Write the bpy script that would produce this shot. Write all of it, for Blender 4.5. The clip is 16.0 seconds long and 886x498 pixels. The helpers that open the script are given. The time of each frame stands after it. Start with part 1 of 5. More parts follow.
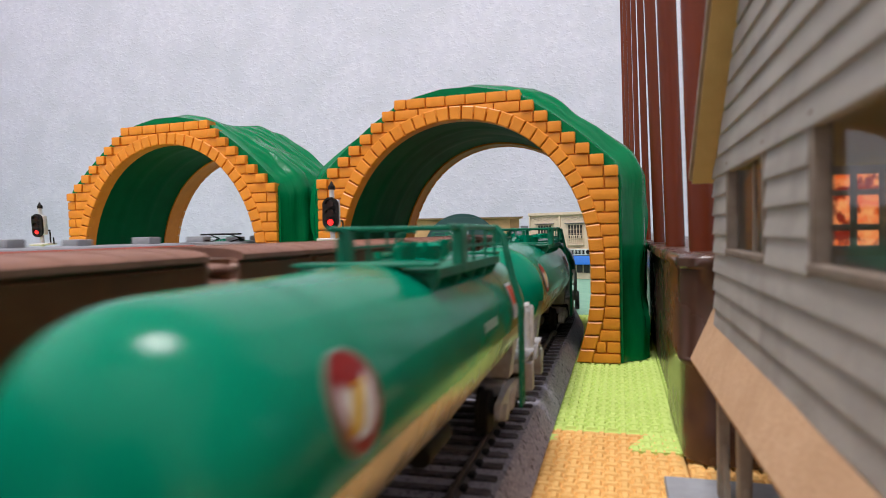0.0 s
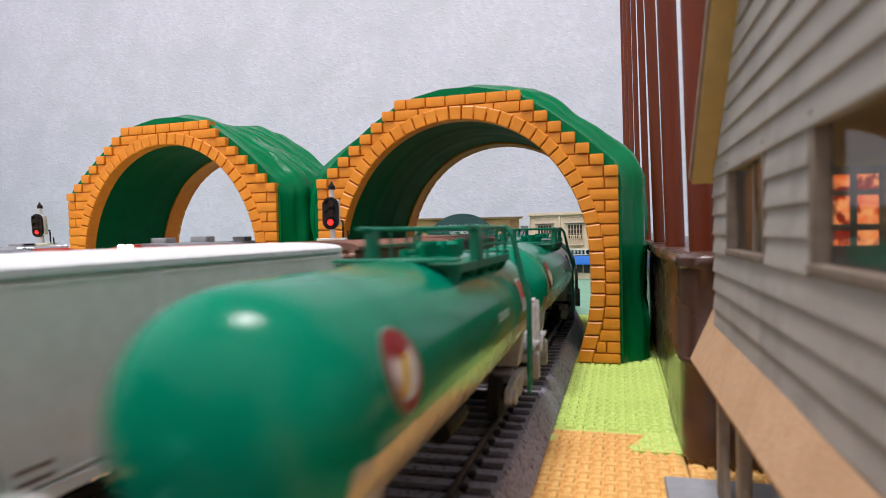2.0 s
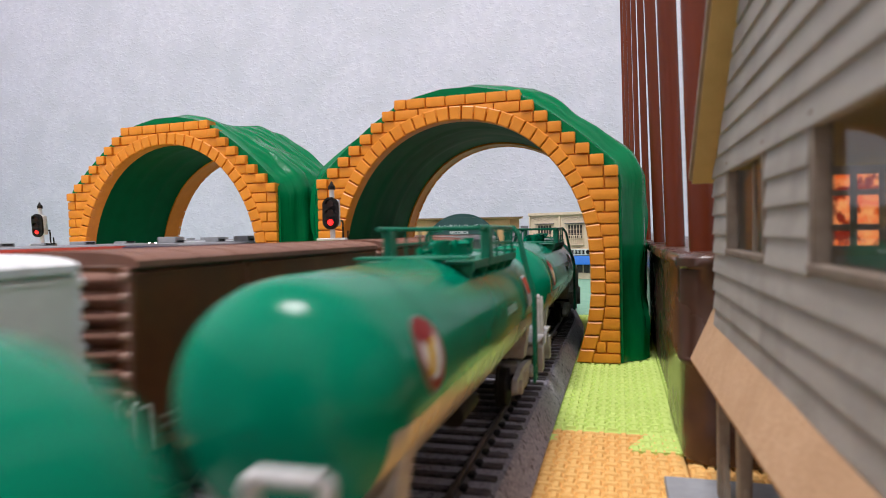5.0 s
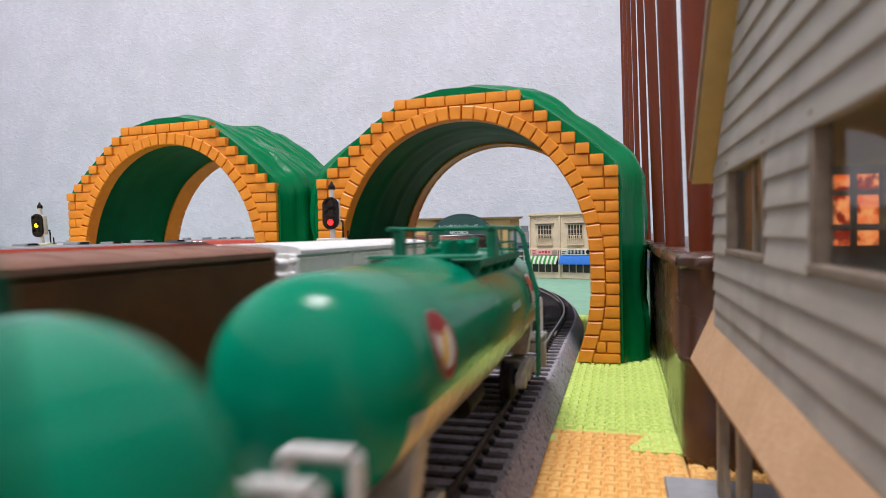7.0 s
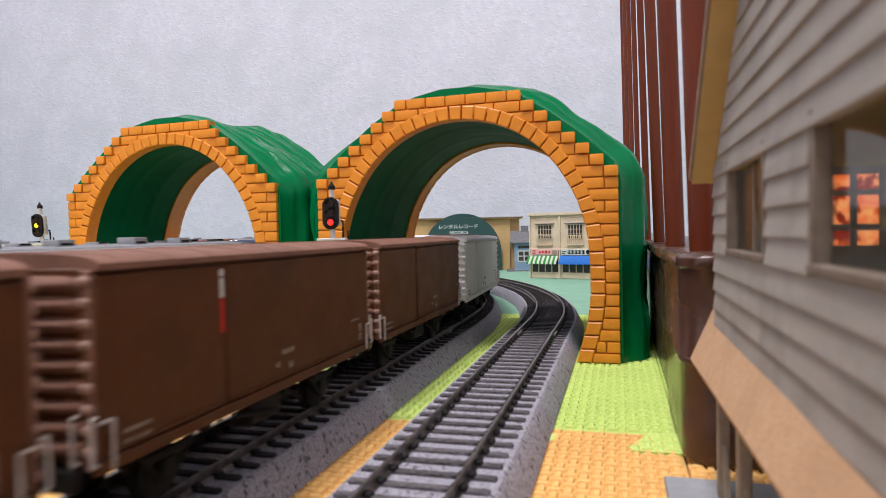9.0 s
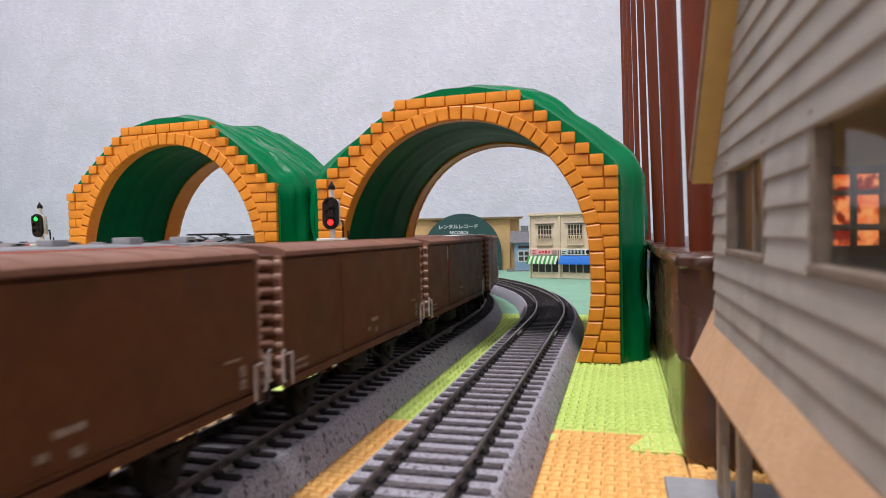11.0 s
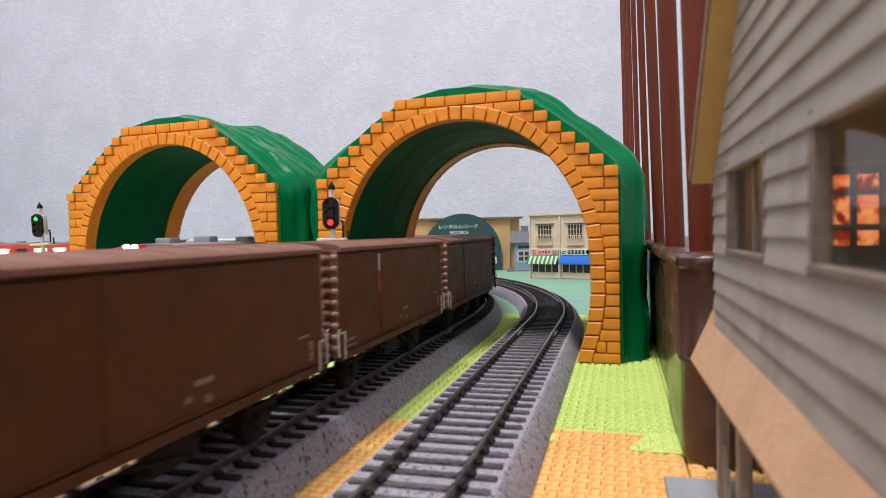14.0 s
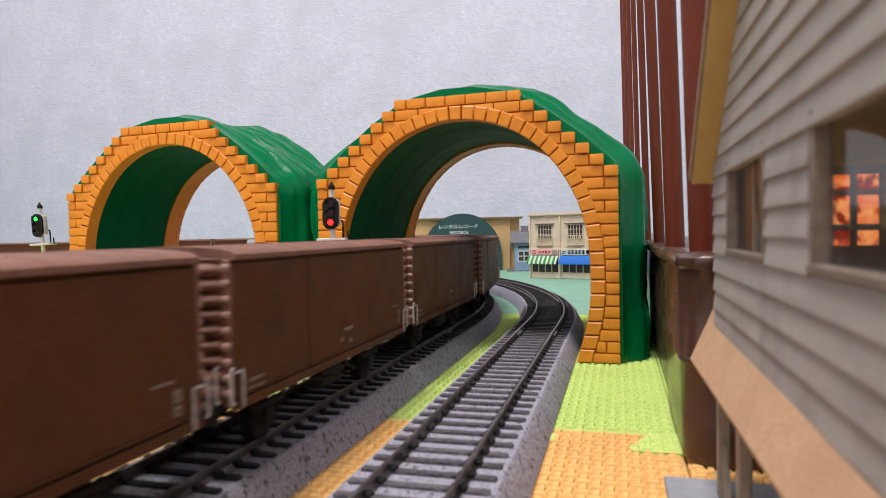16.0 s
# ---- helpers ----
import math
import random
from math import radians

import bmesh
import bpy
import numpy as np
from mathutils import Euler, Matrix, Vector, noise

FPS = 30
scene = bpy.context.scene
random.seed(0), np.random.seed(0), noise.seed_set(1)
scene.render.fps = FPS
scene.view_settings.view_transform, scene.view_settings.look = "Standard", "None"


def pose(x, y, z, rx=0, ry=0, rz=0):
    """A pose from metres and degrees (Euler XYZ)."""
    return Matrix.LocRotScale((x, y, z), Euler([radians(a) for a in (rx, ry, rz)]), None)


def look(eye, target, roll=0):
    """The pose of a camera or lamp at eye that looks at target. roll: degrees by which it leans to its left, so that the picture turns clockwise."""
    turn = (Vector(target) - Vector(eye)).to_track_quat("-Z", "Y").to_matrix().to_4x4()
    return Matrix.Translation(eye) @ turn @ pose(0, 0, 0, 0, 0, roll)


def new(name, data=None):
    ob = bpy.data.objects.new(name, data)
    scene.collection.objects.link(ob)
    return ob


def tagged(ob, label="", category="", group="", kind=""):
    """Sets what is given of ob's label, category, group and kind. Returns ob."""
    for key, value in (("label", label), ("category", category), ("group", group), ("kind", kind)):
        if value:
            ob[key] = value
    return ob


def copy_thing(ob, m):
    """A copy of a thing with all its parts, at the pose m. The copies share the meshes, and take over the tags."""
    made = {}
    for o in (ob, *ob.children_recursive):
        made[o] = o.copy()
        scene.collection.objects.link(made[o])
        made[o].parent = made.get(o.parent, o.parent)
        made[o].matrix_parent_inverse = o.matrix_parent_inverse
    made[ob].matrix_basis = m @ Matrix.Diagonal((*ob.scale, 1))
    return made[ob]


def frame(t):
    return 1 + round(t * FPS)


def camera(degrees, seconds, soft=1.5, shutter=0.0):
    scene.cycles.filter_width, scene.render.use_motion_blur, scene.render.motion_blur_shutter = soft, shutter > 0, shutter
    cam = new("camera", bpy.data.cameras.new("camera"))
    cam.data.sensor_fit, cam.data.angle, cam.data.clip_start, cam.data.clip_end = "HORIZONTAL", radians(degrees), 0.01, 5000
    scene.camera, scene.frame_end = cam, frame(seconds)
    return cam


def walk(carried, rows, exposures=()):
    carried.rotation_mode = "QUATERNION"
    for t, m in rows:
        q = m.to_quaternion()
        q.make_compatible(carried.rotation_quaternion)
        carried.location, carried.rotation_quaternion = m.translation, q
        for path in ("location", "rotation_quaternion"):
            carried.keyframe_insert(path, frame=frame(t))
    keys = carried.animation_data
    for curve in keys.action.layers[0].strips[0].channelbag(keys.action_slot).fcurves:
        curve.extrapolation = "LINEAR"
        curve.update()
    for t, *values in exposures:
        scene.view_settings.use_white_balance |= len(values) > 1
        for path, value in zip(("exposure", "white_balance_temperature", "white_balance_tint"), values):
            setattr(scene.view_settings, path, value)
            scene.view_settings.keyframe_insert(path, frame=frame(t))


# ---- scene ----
cam = camera(69.5, 16.0, soft=0.6, shutter=0.7)
EYE = Vector((0.0, 0.0, 0.061))
TURN, TILT = radians(15.39), radians(-1.42)
AIM = EYE + Vector((-math.sin(TURN) * math.cos(TILT), math.cos(TURN) * math.cos(TILT), math.sin(TILT)))
cam.data.dof.use_dof = True
cam.data.dof.focus_distance, cam.data.dof.aperture_fstop = 0.62, 34.0
walk(cam, [(0.0, look(EYE, AIM, -1.15)), (16.0, look(EYE, AIM, -1.15))], exposures=[(0.0, 0.0), (16.0, 0.0)])

# ---- world and lamps ----
world = bpy.data.worlds.new("room_dark")
scene.world = world
world.use_nodes = True
world.node_tree.nodes["Background"].inputs[0].default_value = (0.75, 0.8, 0.9, 1)
world.node_tree.nodes["Background"].inputs[1].default_value = 0.01
CEILING_POWER = 59.0


def lamp(name, m, power, size, color):
    data = bpy.data.lights.new(name, "AREA")
    data.energy, data.shape, data.size, data.color = power, "DISK", size, color
    ob = new(name, data)
    ob.matrix_world = m
    return ob


lamp("ceiling_lamp_light", look((-0.38, -0.34, 2.26), (-0.38, -0.34, 0)), CEILING_POWER, 0.68, (1.0, 0.955, 0.985))

# ---- materials ----
MM = 0.001


def ramp_mix(nt, fac, a, b):
    mix = nt.nodes.new("ShaderNodeMix")
    mix.data_type = "RGBA"
    nt.links.new(fac, mix.inputs[0])
    for i, c in ((6, a), (7, b)):
        if isinstance(c, tuple):
            mix.inputs[i].default_value = (*c, 1)
        else:
            nt.links.new(c, mix.inputs[i])
    return mix.outputs[2]


def noise_fac(nt, coord, size, lo=0.35, hi=0.65, detail=4.0, stretch=None):
    n = nt.nodes.new("ShaderNodeTexNoise")
    n.inputs["Scale"].default_value = 1.0 / (size * MM)
    n.inputs["Detail"].default_value = detail
    if stretch:
        mp = nt.nodes.new("ShaderNodeMapping")
        mp.inputs["Scale"].default_value = stretch
        nt.links.new(coord, mp.inputs[0])
        nt.links.new(mp.outputs[0], n.inputs["Vector"])
    else:
        nt.links.new(coord, n.inputs["Vector"])
    r = nt.nodes.new("ShaderNodeMapRange")
    r.inputs[1].default_value, r.inputs[2].default_value = lo, hi
    nt.links.new(n.outputs[0], r.inputs[0])
    return r.outputs[0]


def surface(name, a, b=None, size=6.0, rough=0.5, metal=0.0, stain=None, stain_size=40.0, stain_lo=0.5, stain_hi=0.75,
            bump=0.0, bump_size=0.6, rough_b=None, vary=0.0, coat=0.0, stretch=None, emit=None, power=0.0, bump_dist=0.3, spec=0.35, bump_stretch=None):
    """Sizes in millimetres; a and b are mixed by a fine grain, stain by a coarse one."""
    m = bpy.data.materials.new(name)
    m.use_nodes = True
    nt = m.node_tree
    p = nt.nodes["Principled BSDF"]
    coord = nt.nodes.new("ShaderNodeTexCoord").outputs["Object"]
    col = ramp_mix(nt, noise_fac(nt, coord, size, stretch=stretch), a, b or tuple(c * 0.86 for c in a))
    if stain:
        col = ramp_mix(nt, noise_fac(nt, coord, stain_size, stain_lo, stain_hi, 6.0), col, stain)
    if vary:
        info = nt.nodes.new("ShaderNodeObjectInfo")
        hsv = nt.nodes.new("ShaderNodeHueSaturation")
        mr = nt.nodes.new("ShaderNodeMapRange")
        mr.inputs[3].default_value, mr.inputs[4].default_value = 1 - vary, 1 + vary
        nt.links.new(info.outputs["Random"], mr.inputs[0])
        nt.links.new(mr.outputs[0], hsv.inputs["Value"])
        nt.links.new(col, hsv.inputs["Color"])
        col = hsv.outputs[0]
    nt.links.new(col, p.inputs["Base Color"])
    rr = nt.nodes.new("ShaderNodeMapRange")
    rr.inputs[3].default_value, rr.inputs[4].default_value = rough, rough_b if rough_b is not None else min(1, rough * 1.25)
    nt.links.new(noise_fac(nt, coord, size * 3.1), rr.inputs[0])
    nt.links.new(rr.outputs[0], p.inputs["Roughness"])
    p.inputs["Metallic"].default_value = metal
    p.inputs["Coat Weight"].default_value = coat
    p.inputs["Specular IOR Level"].default_value = spec
    if bump:
        bp = nt.nodes.new("ShaderNodeBump")
        bp.inputs["Strength"].default_value = bump
        bp.inputs["Distance"].default_value = bump_dist * MM
        nt.links.new(noise_fac(nt, coord, bump_size, 0.2, 0.8, 5.0, bump_stretch), bp.inputs["Height"])
        nt.links.new(bp.outputs[0], p.inputs["Normal"])
    if emit == "own":
        nt.links.new(col, p.inputs["Emission Color"])
        p.inputs["Emission Strength"].default_value = power
    elif emit:
        p.inputs["Emission Color"].default_value = (*emit, 1)
        p.inputs["Emission Strength"].default_value = power
    return m


def clear_glass(name, tint=(0.95, 0.97, 0.97)):
    m = bpy.data.materials.new(name)
    m.use_nodes = True
    nt = m.node_tree
    nt.nodes.remove(nt.nodes["Principled BSDF"])
    mix, tr, gl = (nt.nodes.new("ShaderNode" + k) for k in ("MixShader", "BsdfTransparent", "BsdfGlossy"))
    tr.inputs[0].default_value = (*tint, 1)
    gl.inputs["Roughness"].default_value = 0.05
    mix.inputs[0].default_value = 0.10
    nt.links.new(tr.outputs[0], mix.inputs[1])
    nt.links.new(gl.outputs[0], mix.inputs[2])
    nt.links.new(mix.outputs[0], nt.nodes["Material Output"].inputs[0])
    return m


def embossed_paper(name):
    """Pale wallpaper with coarse pressed strokes, fine grain and soft cloudy tone."""
    m = surface(name, (0.675, 0.675, 0.755), (0.615, 0.615, 0.70), 14, 0.78, stain=(0.585, 0.595, 0.665), stain_size=75, stain_lo=0.42, stain_hi=0.68)
    nt = m.node_tree
    p = nt.nodes["Principled BSDF"]
    coord = nt.nodes.new("ShaderNodeTexCoord").outputs["Object"]
    add = nt.nodes.new("ShaderNodeMath")
    add.operation = "MULTIPLY_ADD"
    nt.links.new(noise_fac(nt, coord, 9, 0.52, 0.64, 2.5, (1.0, 1.0, 1.4)), add.inputs[0])
    add.inputs[1].default_value = 1.0
    fine = nt.nodes.new("ShaderNodeMath")
    fine.operation = "MULTIPLY"
    nt.links.new(noise_fac(nt, coord, 4.5, 0.3, 0.7, 4.0), fine.inputs[0])
    fine.inputs[1].default_value = 0.4
    nt.links.new(fine.outputs[0], add.inputs[2])
    bp = nt.nodes.new("ShaderNodeBump")
    bp.inputs["Strength"].default_value = 0.42
    bp.inputs["Distance"].default_value = 1.0 * MM
    nt.links.new(add.outputs[0], bp.inputs["Height"])
    nt.links.new(bp.outputs[0], p.inputs["Normal"])
    return m


WALLPAPER = embossed_paper("wallpaper")
CEILING_PAINT = surface("ceiling_paint", (0.75, 0.75, 0.74), size=40, rough=0.9)
MAT_GREEN = surface("foam_mat_green", (0.60, 0.75, 0.22), (0.56, 0.71, 0.195), 3, 0.7, bump=0.35, bump_size=0.8, stain=(0.50, 0.64, 0.175), stain_size=60, spec=0.15)
MAT_ORANGE = surface("foam_mat_orange", (0.87, 0.54, 0.195), (0.81, 0.49, 0.17), 3, 0.7, bump=0.35, bump_size=0.8, stain=(0.73, 0.42, 0.145), stain_size=50, spec=0.15)
MAT_MINT = surface("mint_board", (0.26, 0.48, 0.34), (0.23, 0.44, 0.31), 8, 0.75, bump=0.2, bump_size=1.2, stain=(0.22, 0.40, 0.29), stain_size=120)
BALLAST = surface("ballast_plastic", (0.43, 0.415, 0.47), (0.25, 0.24, 0.275), 0.8, 0.75, bump=0.9, bump_size=0.7, stain=(0.12, 0.11, 0.125), stain_size=2.0, stain_lo=0.56, stain_hi=0.66, spec=0.12)
BALLAST_DARK = surface("ballast_plastic_dark", (0.36, 0.35, 0.385), (0.21, 0.202, 0.225), 0.8, 0.7, bump=0.9, bump_size=0.7, stain=(0.10, 0.095, 0.104), stain_size=2.0, stain_lo=0.56, stain_hi=0.66, spec=0.12)
TIE = surface("tie_weathered", (0.17, 0.155, 0.165), (0.05, 0.044, 0.047), 1.1, 0.8, bump=0.6, bump_size=0.8, vary=0.2, stretch=(0.45, 1.6, 1), spec=0.12)
TIE_DARK = surface("tie_dark_plastic", (0.030, 0.027, 0.028), (0.017, 0.015, 0.016), 2, 0.75, bump=0.3, vary=0.15, spec=0.1)
RAIL_TOP = surface("rail_metal", (0.24, 0.215, 0.20), (0.12, 0.10, 0.09), 4, 0.32, 0.75, bump=0.1)
TUNNEL_GREEN = surface("green_plastic", (0.001, 0.165, 0.055), (0.001, 0.148, 0.049), 8, 0.15, bump=0.3, bump_size=3.2, bump_dist=0.8, bump_stretch=(0.3, 1.0, 0.1), rough_b=0.22, spec=0.12)
# Same plastic as the hill; the bore's shade is put into a darker green.
BORE_GREEN_SHADED = surface("satin_green_plastic_shaded", (0.0008, 0.105, 0.036), (0.0008, 0.09, 0.03), 8, 0.42, bump=0.08, bump_size=9, bump_dist=0.6, rough_b=0.52, spec=0.06)
TUNNEL_ORANGE = surface("orange_plastic", (0.80, 0.295, 0.028), (0.74, 0.26, 0.023), 5, 0.34, bump=0.15, bump_size=1.2, stain=(0.68, 0.225, 0.02), stain_size=18, vary=0.03)
TANK_GREEN = surface("tank_green_paint", (0.0, 0.225, 0.122), (0.0, 0.205, 0.11), 7, 0.14, bump=0.02, stain=(0.002, 0.19, 0.103), stain_size=30, rough_b=0.2, spec=0.16)
TANK_GREY = surface("tank_silver_paint", (0.33, 0.33, 0.29), (0.28, 0.28, 0.25), 5, 0.26, 0.75, bump=0.03)
FRAME_GREY = surface("underframe_grey", (0.46, 0.46, 0.46), (0.38, 0.37, 0.37), 2, 0.5, bump=0.1, stain=(0.28, 0.25, 0.22), stain_size=8)
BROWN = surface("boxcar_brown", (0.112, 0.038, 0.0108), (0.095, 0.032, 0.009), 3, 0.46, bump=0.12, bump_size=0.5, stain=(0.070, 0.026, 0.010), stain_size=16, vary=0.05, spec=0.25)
# Roof and end walls: the body's brown, lightened to hold the overhead light.
BROWN_TOPLIT = surface("boxcar_brown_toplit", (0.235, 0.113, 0.076), (0.205, 0.097, 0.063), 3, 0.55, bump=0.2, bump_size=0.5, stain=(0.17, 0.08, 0.055), stain_size=18, vary=0.05)
WHITE_CAR = surface("boxcar_ivory", (0.80, 0.80, 0.75), (0.74, 0.74, 0.69), 3, 0.42, bump=0.1, stain=(0.68, 0.68, 0.62), stain_size=25)
WHITE_ROOF = surface("boxcar_white_roof", (0.78, 0.78, 0.77), (0.7, 0.7, 0.69), 3, 0.45, bump=0.1)
BLACK = surface("black_plastic", (0.016, 0.015, 0.015), size=3, rough=0.6, bump=0.1, spec=0.2)
IRON = surface("dark_iron", (0.014, 0.013, 0.012), size=2, rough=0.6, metal=0.0, spec=0.2)
STEEL = surface("wheel_steel", (0.35, 0.32, 0.28), size=2, rough=0.35, metal=0.9)
GRAB_PAINT = surface("grab_rail_paint", (0.66, 0.62, 0.58), (0.48, 0.43, 0.39), 2, 0.5)
WHITE = surface("white_print", (0.78, 0.78, 0.76), size=2, rough=0.5)
RED = surface("red_print", (0.62, 0.03, 0.02), size=2, rough=0.45)
YELLOW = surface("yellow_print", (0.80, 0.52, 0.05), size=2, rough=0.45)
BRASS = surface("brass_coupler_spring", (0.62, 0.42, 0.14), size=2, rough=0.35, metal=0.8)
SIDING = surface("grey_clapboard", (0.41, 0.38, 0.335), (0.355, 0.33, 0.29), 3, 0.75, bump=0.3, bump_size=0.6, stain=(0.29, 0.265, 0.235), stain_size=14, vary=0.04, stretch=(1, 0.12, 1))
TRIM_WOOD = surface("grey_brown_trim", (0.37, 0.30, 0.225), (0.31, 0.245, 0.18), 3, 0.7, bump=0.3, bump_size=0.7)
WINDOW_WOOD = surface("dark_window_trim", (0.22, 0.175, 0.135), (0.18, 0.14, 0.105), 3, 0.7, bump=0.3, bump_size=0.7)
AWNING_CARD = surface("tan_card", (0.60, 0.385, 0.23), (0.55, 0.345, 0.20), 2.5, 0.75, bump=0.35, bump_size=0.6, stain=(0.51, 0.315, 0.18), stain_size=16, spec=0.15)
SOFFIT = surface("yellow_ochre_board", (0.62, 0.46, 0.19), (0.57, 0.42, 0.17), 4, 0.6, bump=0.2)
BASE_GREY = surface("grey_base_plate", (0.33, 0.34, 0.36), size=4, rough=0.6, bump=0.1)
BROWN_PLASTIC = surface("dark_brown_plastic", (0.085, 0.043, 0.030), (0.068, 0.034, 0.024), 6, 0.22, bump=0.05, bump_size=2, rough_b=0.32, spec=0.45)
BROWN_TUBE = surface("reddish_brown_tube", (0.145, 0.030, 0.012), (0.11, 0.023, 0.010), 9, 0.2, bump=0.05, bump_size=2, stretch=(1, 1, 0.1), spec=0.25)


# ---- mesh helpers, in millimetres ----
def bm_new():
    return bmesh.new()


def box(bm, x0, x1, y0, y1, z0, z1, bevel=0.0, seg=1, m=None):
    made = bmesh.ops.create_cube(bm, size=1)["verts"]
    for v in made:
        v.co = Vector(((x0 + x1) / 2 + v.co.x * (x1 - x0), (y0 + y1) / 2 + v.co.y * (y1 - y0), (z0 + z1) / 2 + v.co.z * (z1 - z0)))
    if bevel:
        edges = list({e for v in made for e in v.link_edges})
        out = bmesh.ops.bevel(bm, geom=edges, offset=bevel, segments=seg, affect="EDGES", profile=0.6)
        made = list({v for f in out["faces"] for v in f.verts} | {v for v in made if v.is_valid})
    if m is not None:
        for v in made:
            v.co = m @ v.co
    return made


def tube(bm, a, b, r, seg=10, r2=None):
    a, b = Vector(a), Vector(b)
    m = Matrix.Translation((a + b) / 2) @ (b - a).to_track_quat("Z", "Y").to_matrix().to_4x4()
    return bmesh.ops.create_cone(bm, cap_ends=True, segments=seg, radius1=r, radius2=r if r2 is None else r2, depth=(b - a).length, matrix=m)["verts"]


def poly_tube(bm, pts, r, seg=8):
    for a, b in zip(pts, pts[1:]):
        tube(bm, a, b, r, seg)


def prism(bm, poly, axis, lo, hi):
    """A closed polygon pulled along an axis. For axis y the polygon is x, z; for x it is y, z; for z it is x, y."""
    def at(p, h):
        return {"x": (h, p[0], p[1]), "y": (p[0], h, p[1]), "z": (p[0], p[1], h)}[axis]
    a = [bm.verts.new(at(p, lo)) for p in poly]
    b = [bm.verts.new(at(p, hi)) for p in poly]
    n = len(poly)
    for i in range(n):
        bm.faces.new((a[i], a[(i + 1) % n], b[(i + 1) % n], b[i]))
    bm.faces.new(a[::-1])
    bm.faces.new(b)
    bmesh.ops.recalc_face_normals(bm, faces=bm.faces)
    return a + b


def loft(bm, rings, closed=True, caps=True):
    """Joins rings of points, each as long as the first."""
    vs = [[bm.verts.new(p) for p in ring] for ring in rings]
    n = len(rings[0])
    for r0, r1 in zip(vs, vs[1:]):
        for i in range(n if closed else n - 1):
            bm.faces.new((r0[i], r0[(i + 1) % n], r1[(i + 1) % n], r1[i]))
    if caps:
        bm.faces.new(vs[0][::-1])
        bm.faces.new(vs[-1])
    bmesh.ops.recalc_face_normals(bm, faces=bm.faces)
    return vs


def mesh_of(name, bm, material, smooth=40):
    me = bpy.data.meshes.new(name)
    bmesh.ops.scale(bm, vec=(MM, MM, MM), verts=bm.verts)
    bm.to_mesh(me)
    bm.free()
    me.materials.append(material)
    if smooth:
        me.polygons.foreach_set("use_smooth", [True] * len(me.polygons))
        me.set_sharp_from_angle(angle=radians(smooth))
    return me


def part(name, bm, material, parent=None, label="", at=None, smooth=40):
    """Links a bmesh as one mesh object under a thing or a part; at: its pose in millimetres."""
    ob = new(name, mesh_of(name, bm, material, smooth))
    ob.parent = parent
    if at is not None:
        ob.matrix_basis = at
    if label:
        ob["label"] = label
    return ob


def piece(name, me, parent, at):
    ob = new(name, me)
    ob.parent = parent
    ob.matrix_basis = at
    return ob


def mmpose(x, y, z, rx=0, ry=0, rz=0):
    return pose(x * MM, y * MM, z * MM, rx, ry, rz)


def thing(name, label, category, m=None, group="", kind=""):
    ob = new(name)
    ob.empty_display_size = 0.01
    if m is not None:
        ob.matrix_basis = m
    return tagged(ob, label, category, group, kind)


def words(name, text, height, material, parent, m, spread=1.0):
    """Raised lettering by the built-in font, facing local +z, centred."""
    cu = bpy.data.curves.new(name, "FONT")
    cu.body, cu.size, cu.align_x, cu.align_y, cu.extrude = text, height * MM, "CENTER", "CENTER", 0.04 * MM
    cu.space_character = spread
    cu.offset = 0.012 * height * MM
    ob = new(name, cu)
    dg = bpy.context.evaluated_depsgraph_get()
    me = bpy.data.meshes.new_from_object(ob.evaluated_get(dg))
    bpy.data.objects.remove(ob)
    me.materials.clear()
    me.materials.append(material)
    ob = new(name, me)
    ob.parent, ob.matrix_basis = parent, m
    return ob


# ---- room ----
def room():
    bm = bm_new()
    box(bm, -1700, 900, -1300, 1300, -40, -12)
    tagged(part("floor", bm, surface("floor_boards", (0.30, 0.19, 0.10), (0.24, 0.15, 0.08), 20, 0.45, stretch=(1, 0.1, 1))), "wooden room floor beneath the foam mats", "floor", kind="structure")
    for n, b in (("wall_north", (-1800, 1000, 1300, 1400)), ("wall_south", (-1800, 1000, -1400, -1300)),
                 ("wall_west", (-1800, -1700, -1300, 1300)), ("wall_east", (900, 1000, -1300, 1300))):
        bm = bm_new()
        box(bm, *b, -40, 2300)
        tagged(part(n, bm, WALLPAPER), "pale lavender-grey embossed wallpaper on a room wall", "wall", kind="structure")
    bm = bm_new()
    box(bm, -1800, 1000, -1400, 1400, 2300, 2340)
    tagged(part("ceiling", bm, CEILING_PAINT), "plain white room ceiling", "ceiling", kind="structure")


room()


# ---- foam mats and board ----
def weave(bm, x0, x1, y0, y1, low, high, inside=None):
    """Basket weave of alternating pillow-shaped bars."""
    p = 3.2
    for a in range(int((x1 - x0 - 0.6) / p)):
        for b in range(int((y1 - y0 - 0.6) / p)):
            cx, cy = x0 + 0.3 + (a + 0.5) * p, y0 + 0.3 + (b + 0.5) * p
            if inside and not inside(cx, cy):
                continue
            w, l = (2.05, 0.95) if (a + b) % 2 else (0.95, 2.05)
            v = [bm.verts.new((cx + i * w * s, cy + j * l * s, z)) for s, z in ((1, low), (0.66, high)) for i, j in ((-1, -1), (1, -1), (1, 1), (-1, 1))]
            for f in ((4, 5, 6, 7), (0, 1, 5, 4), (1, 2, 6, 5), (2, 3, 7, 6), (3, 0, 4, 7)):
                bm.faces.new([v[k] for k in f])


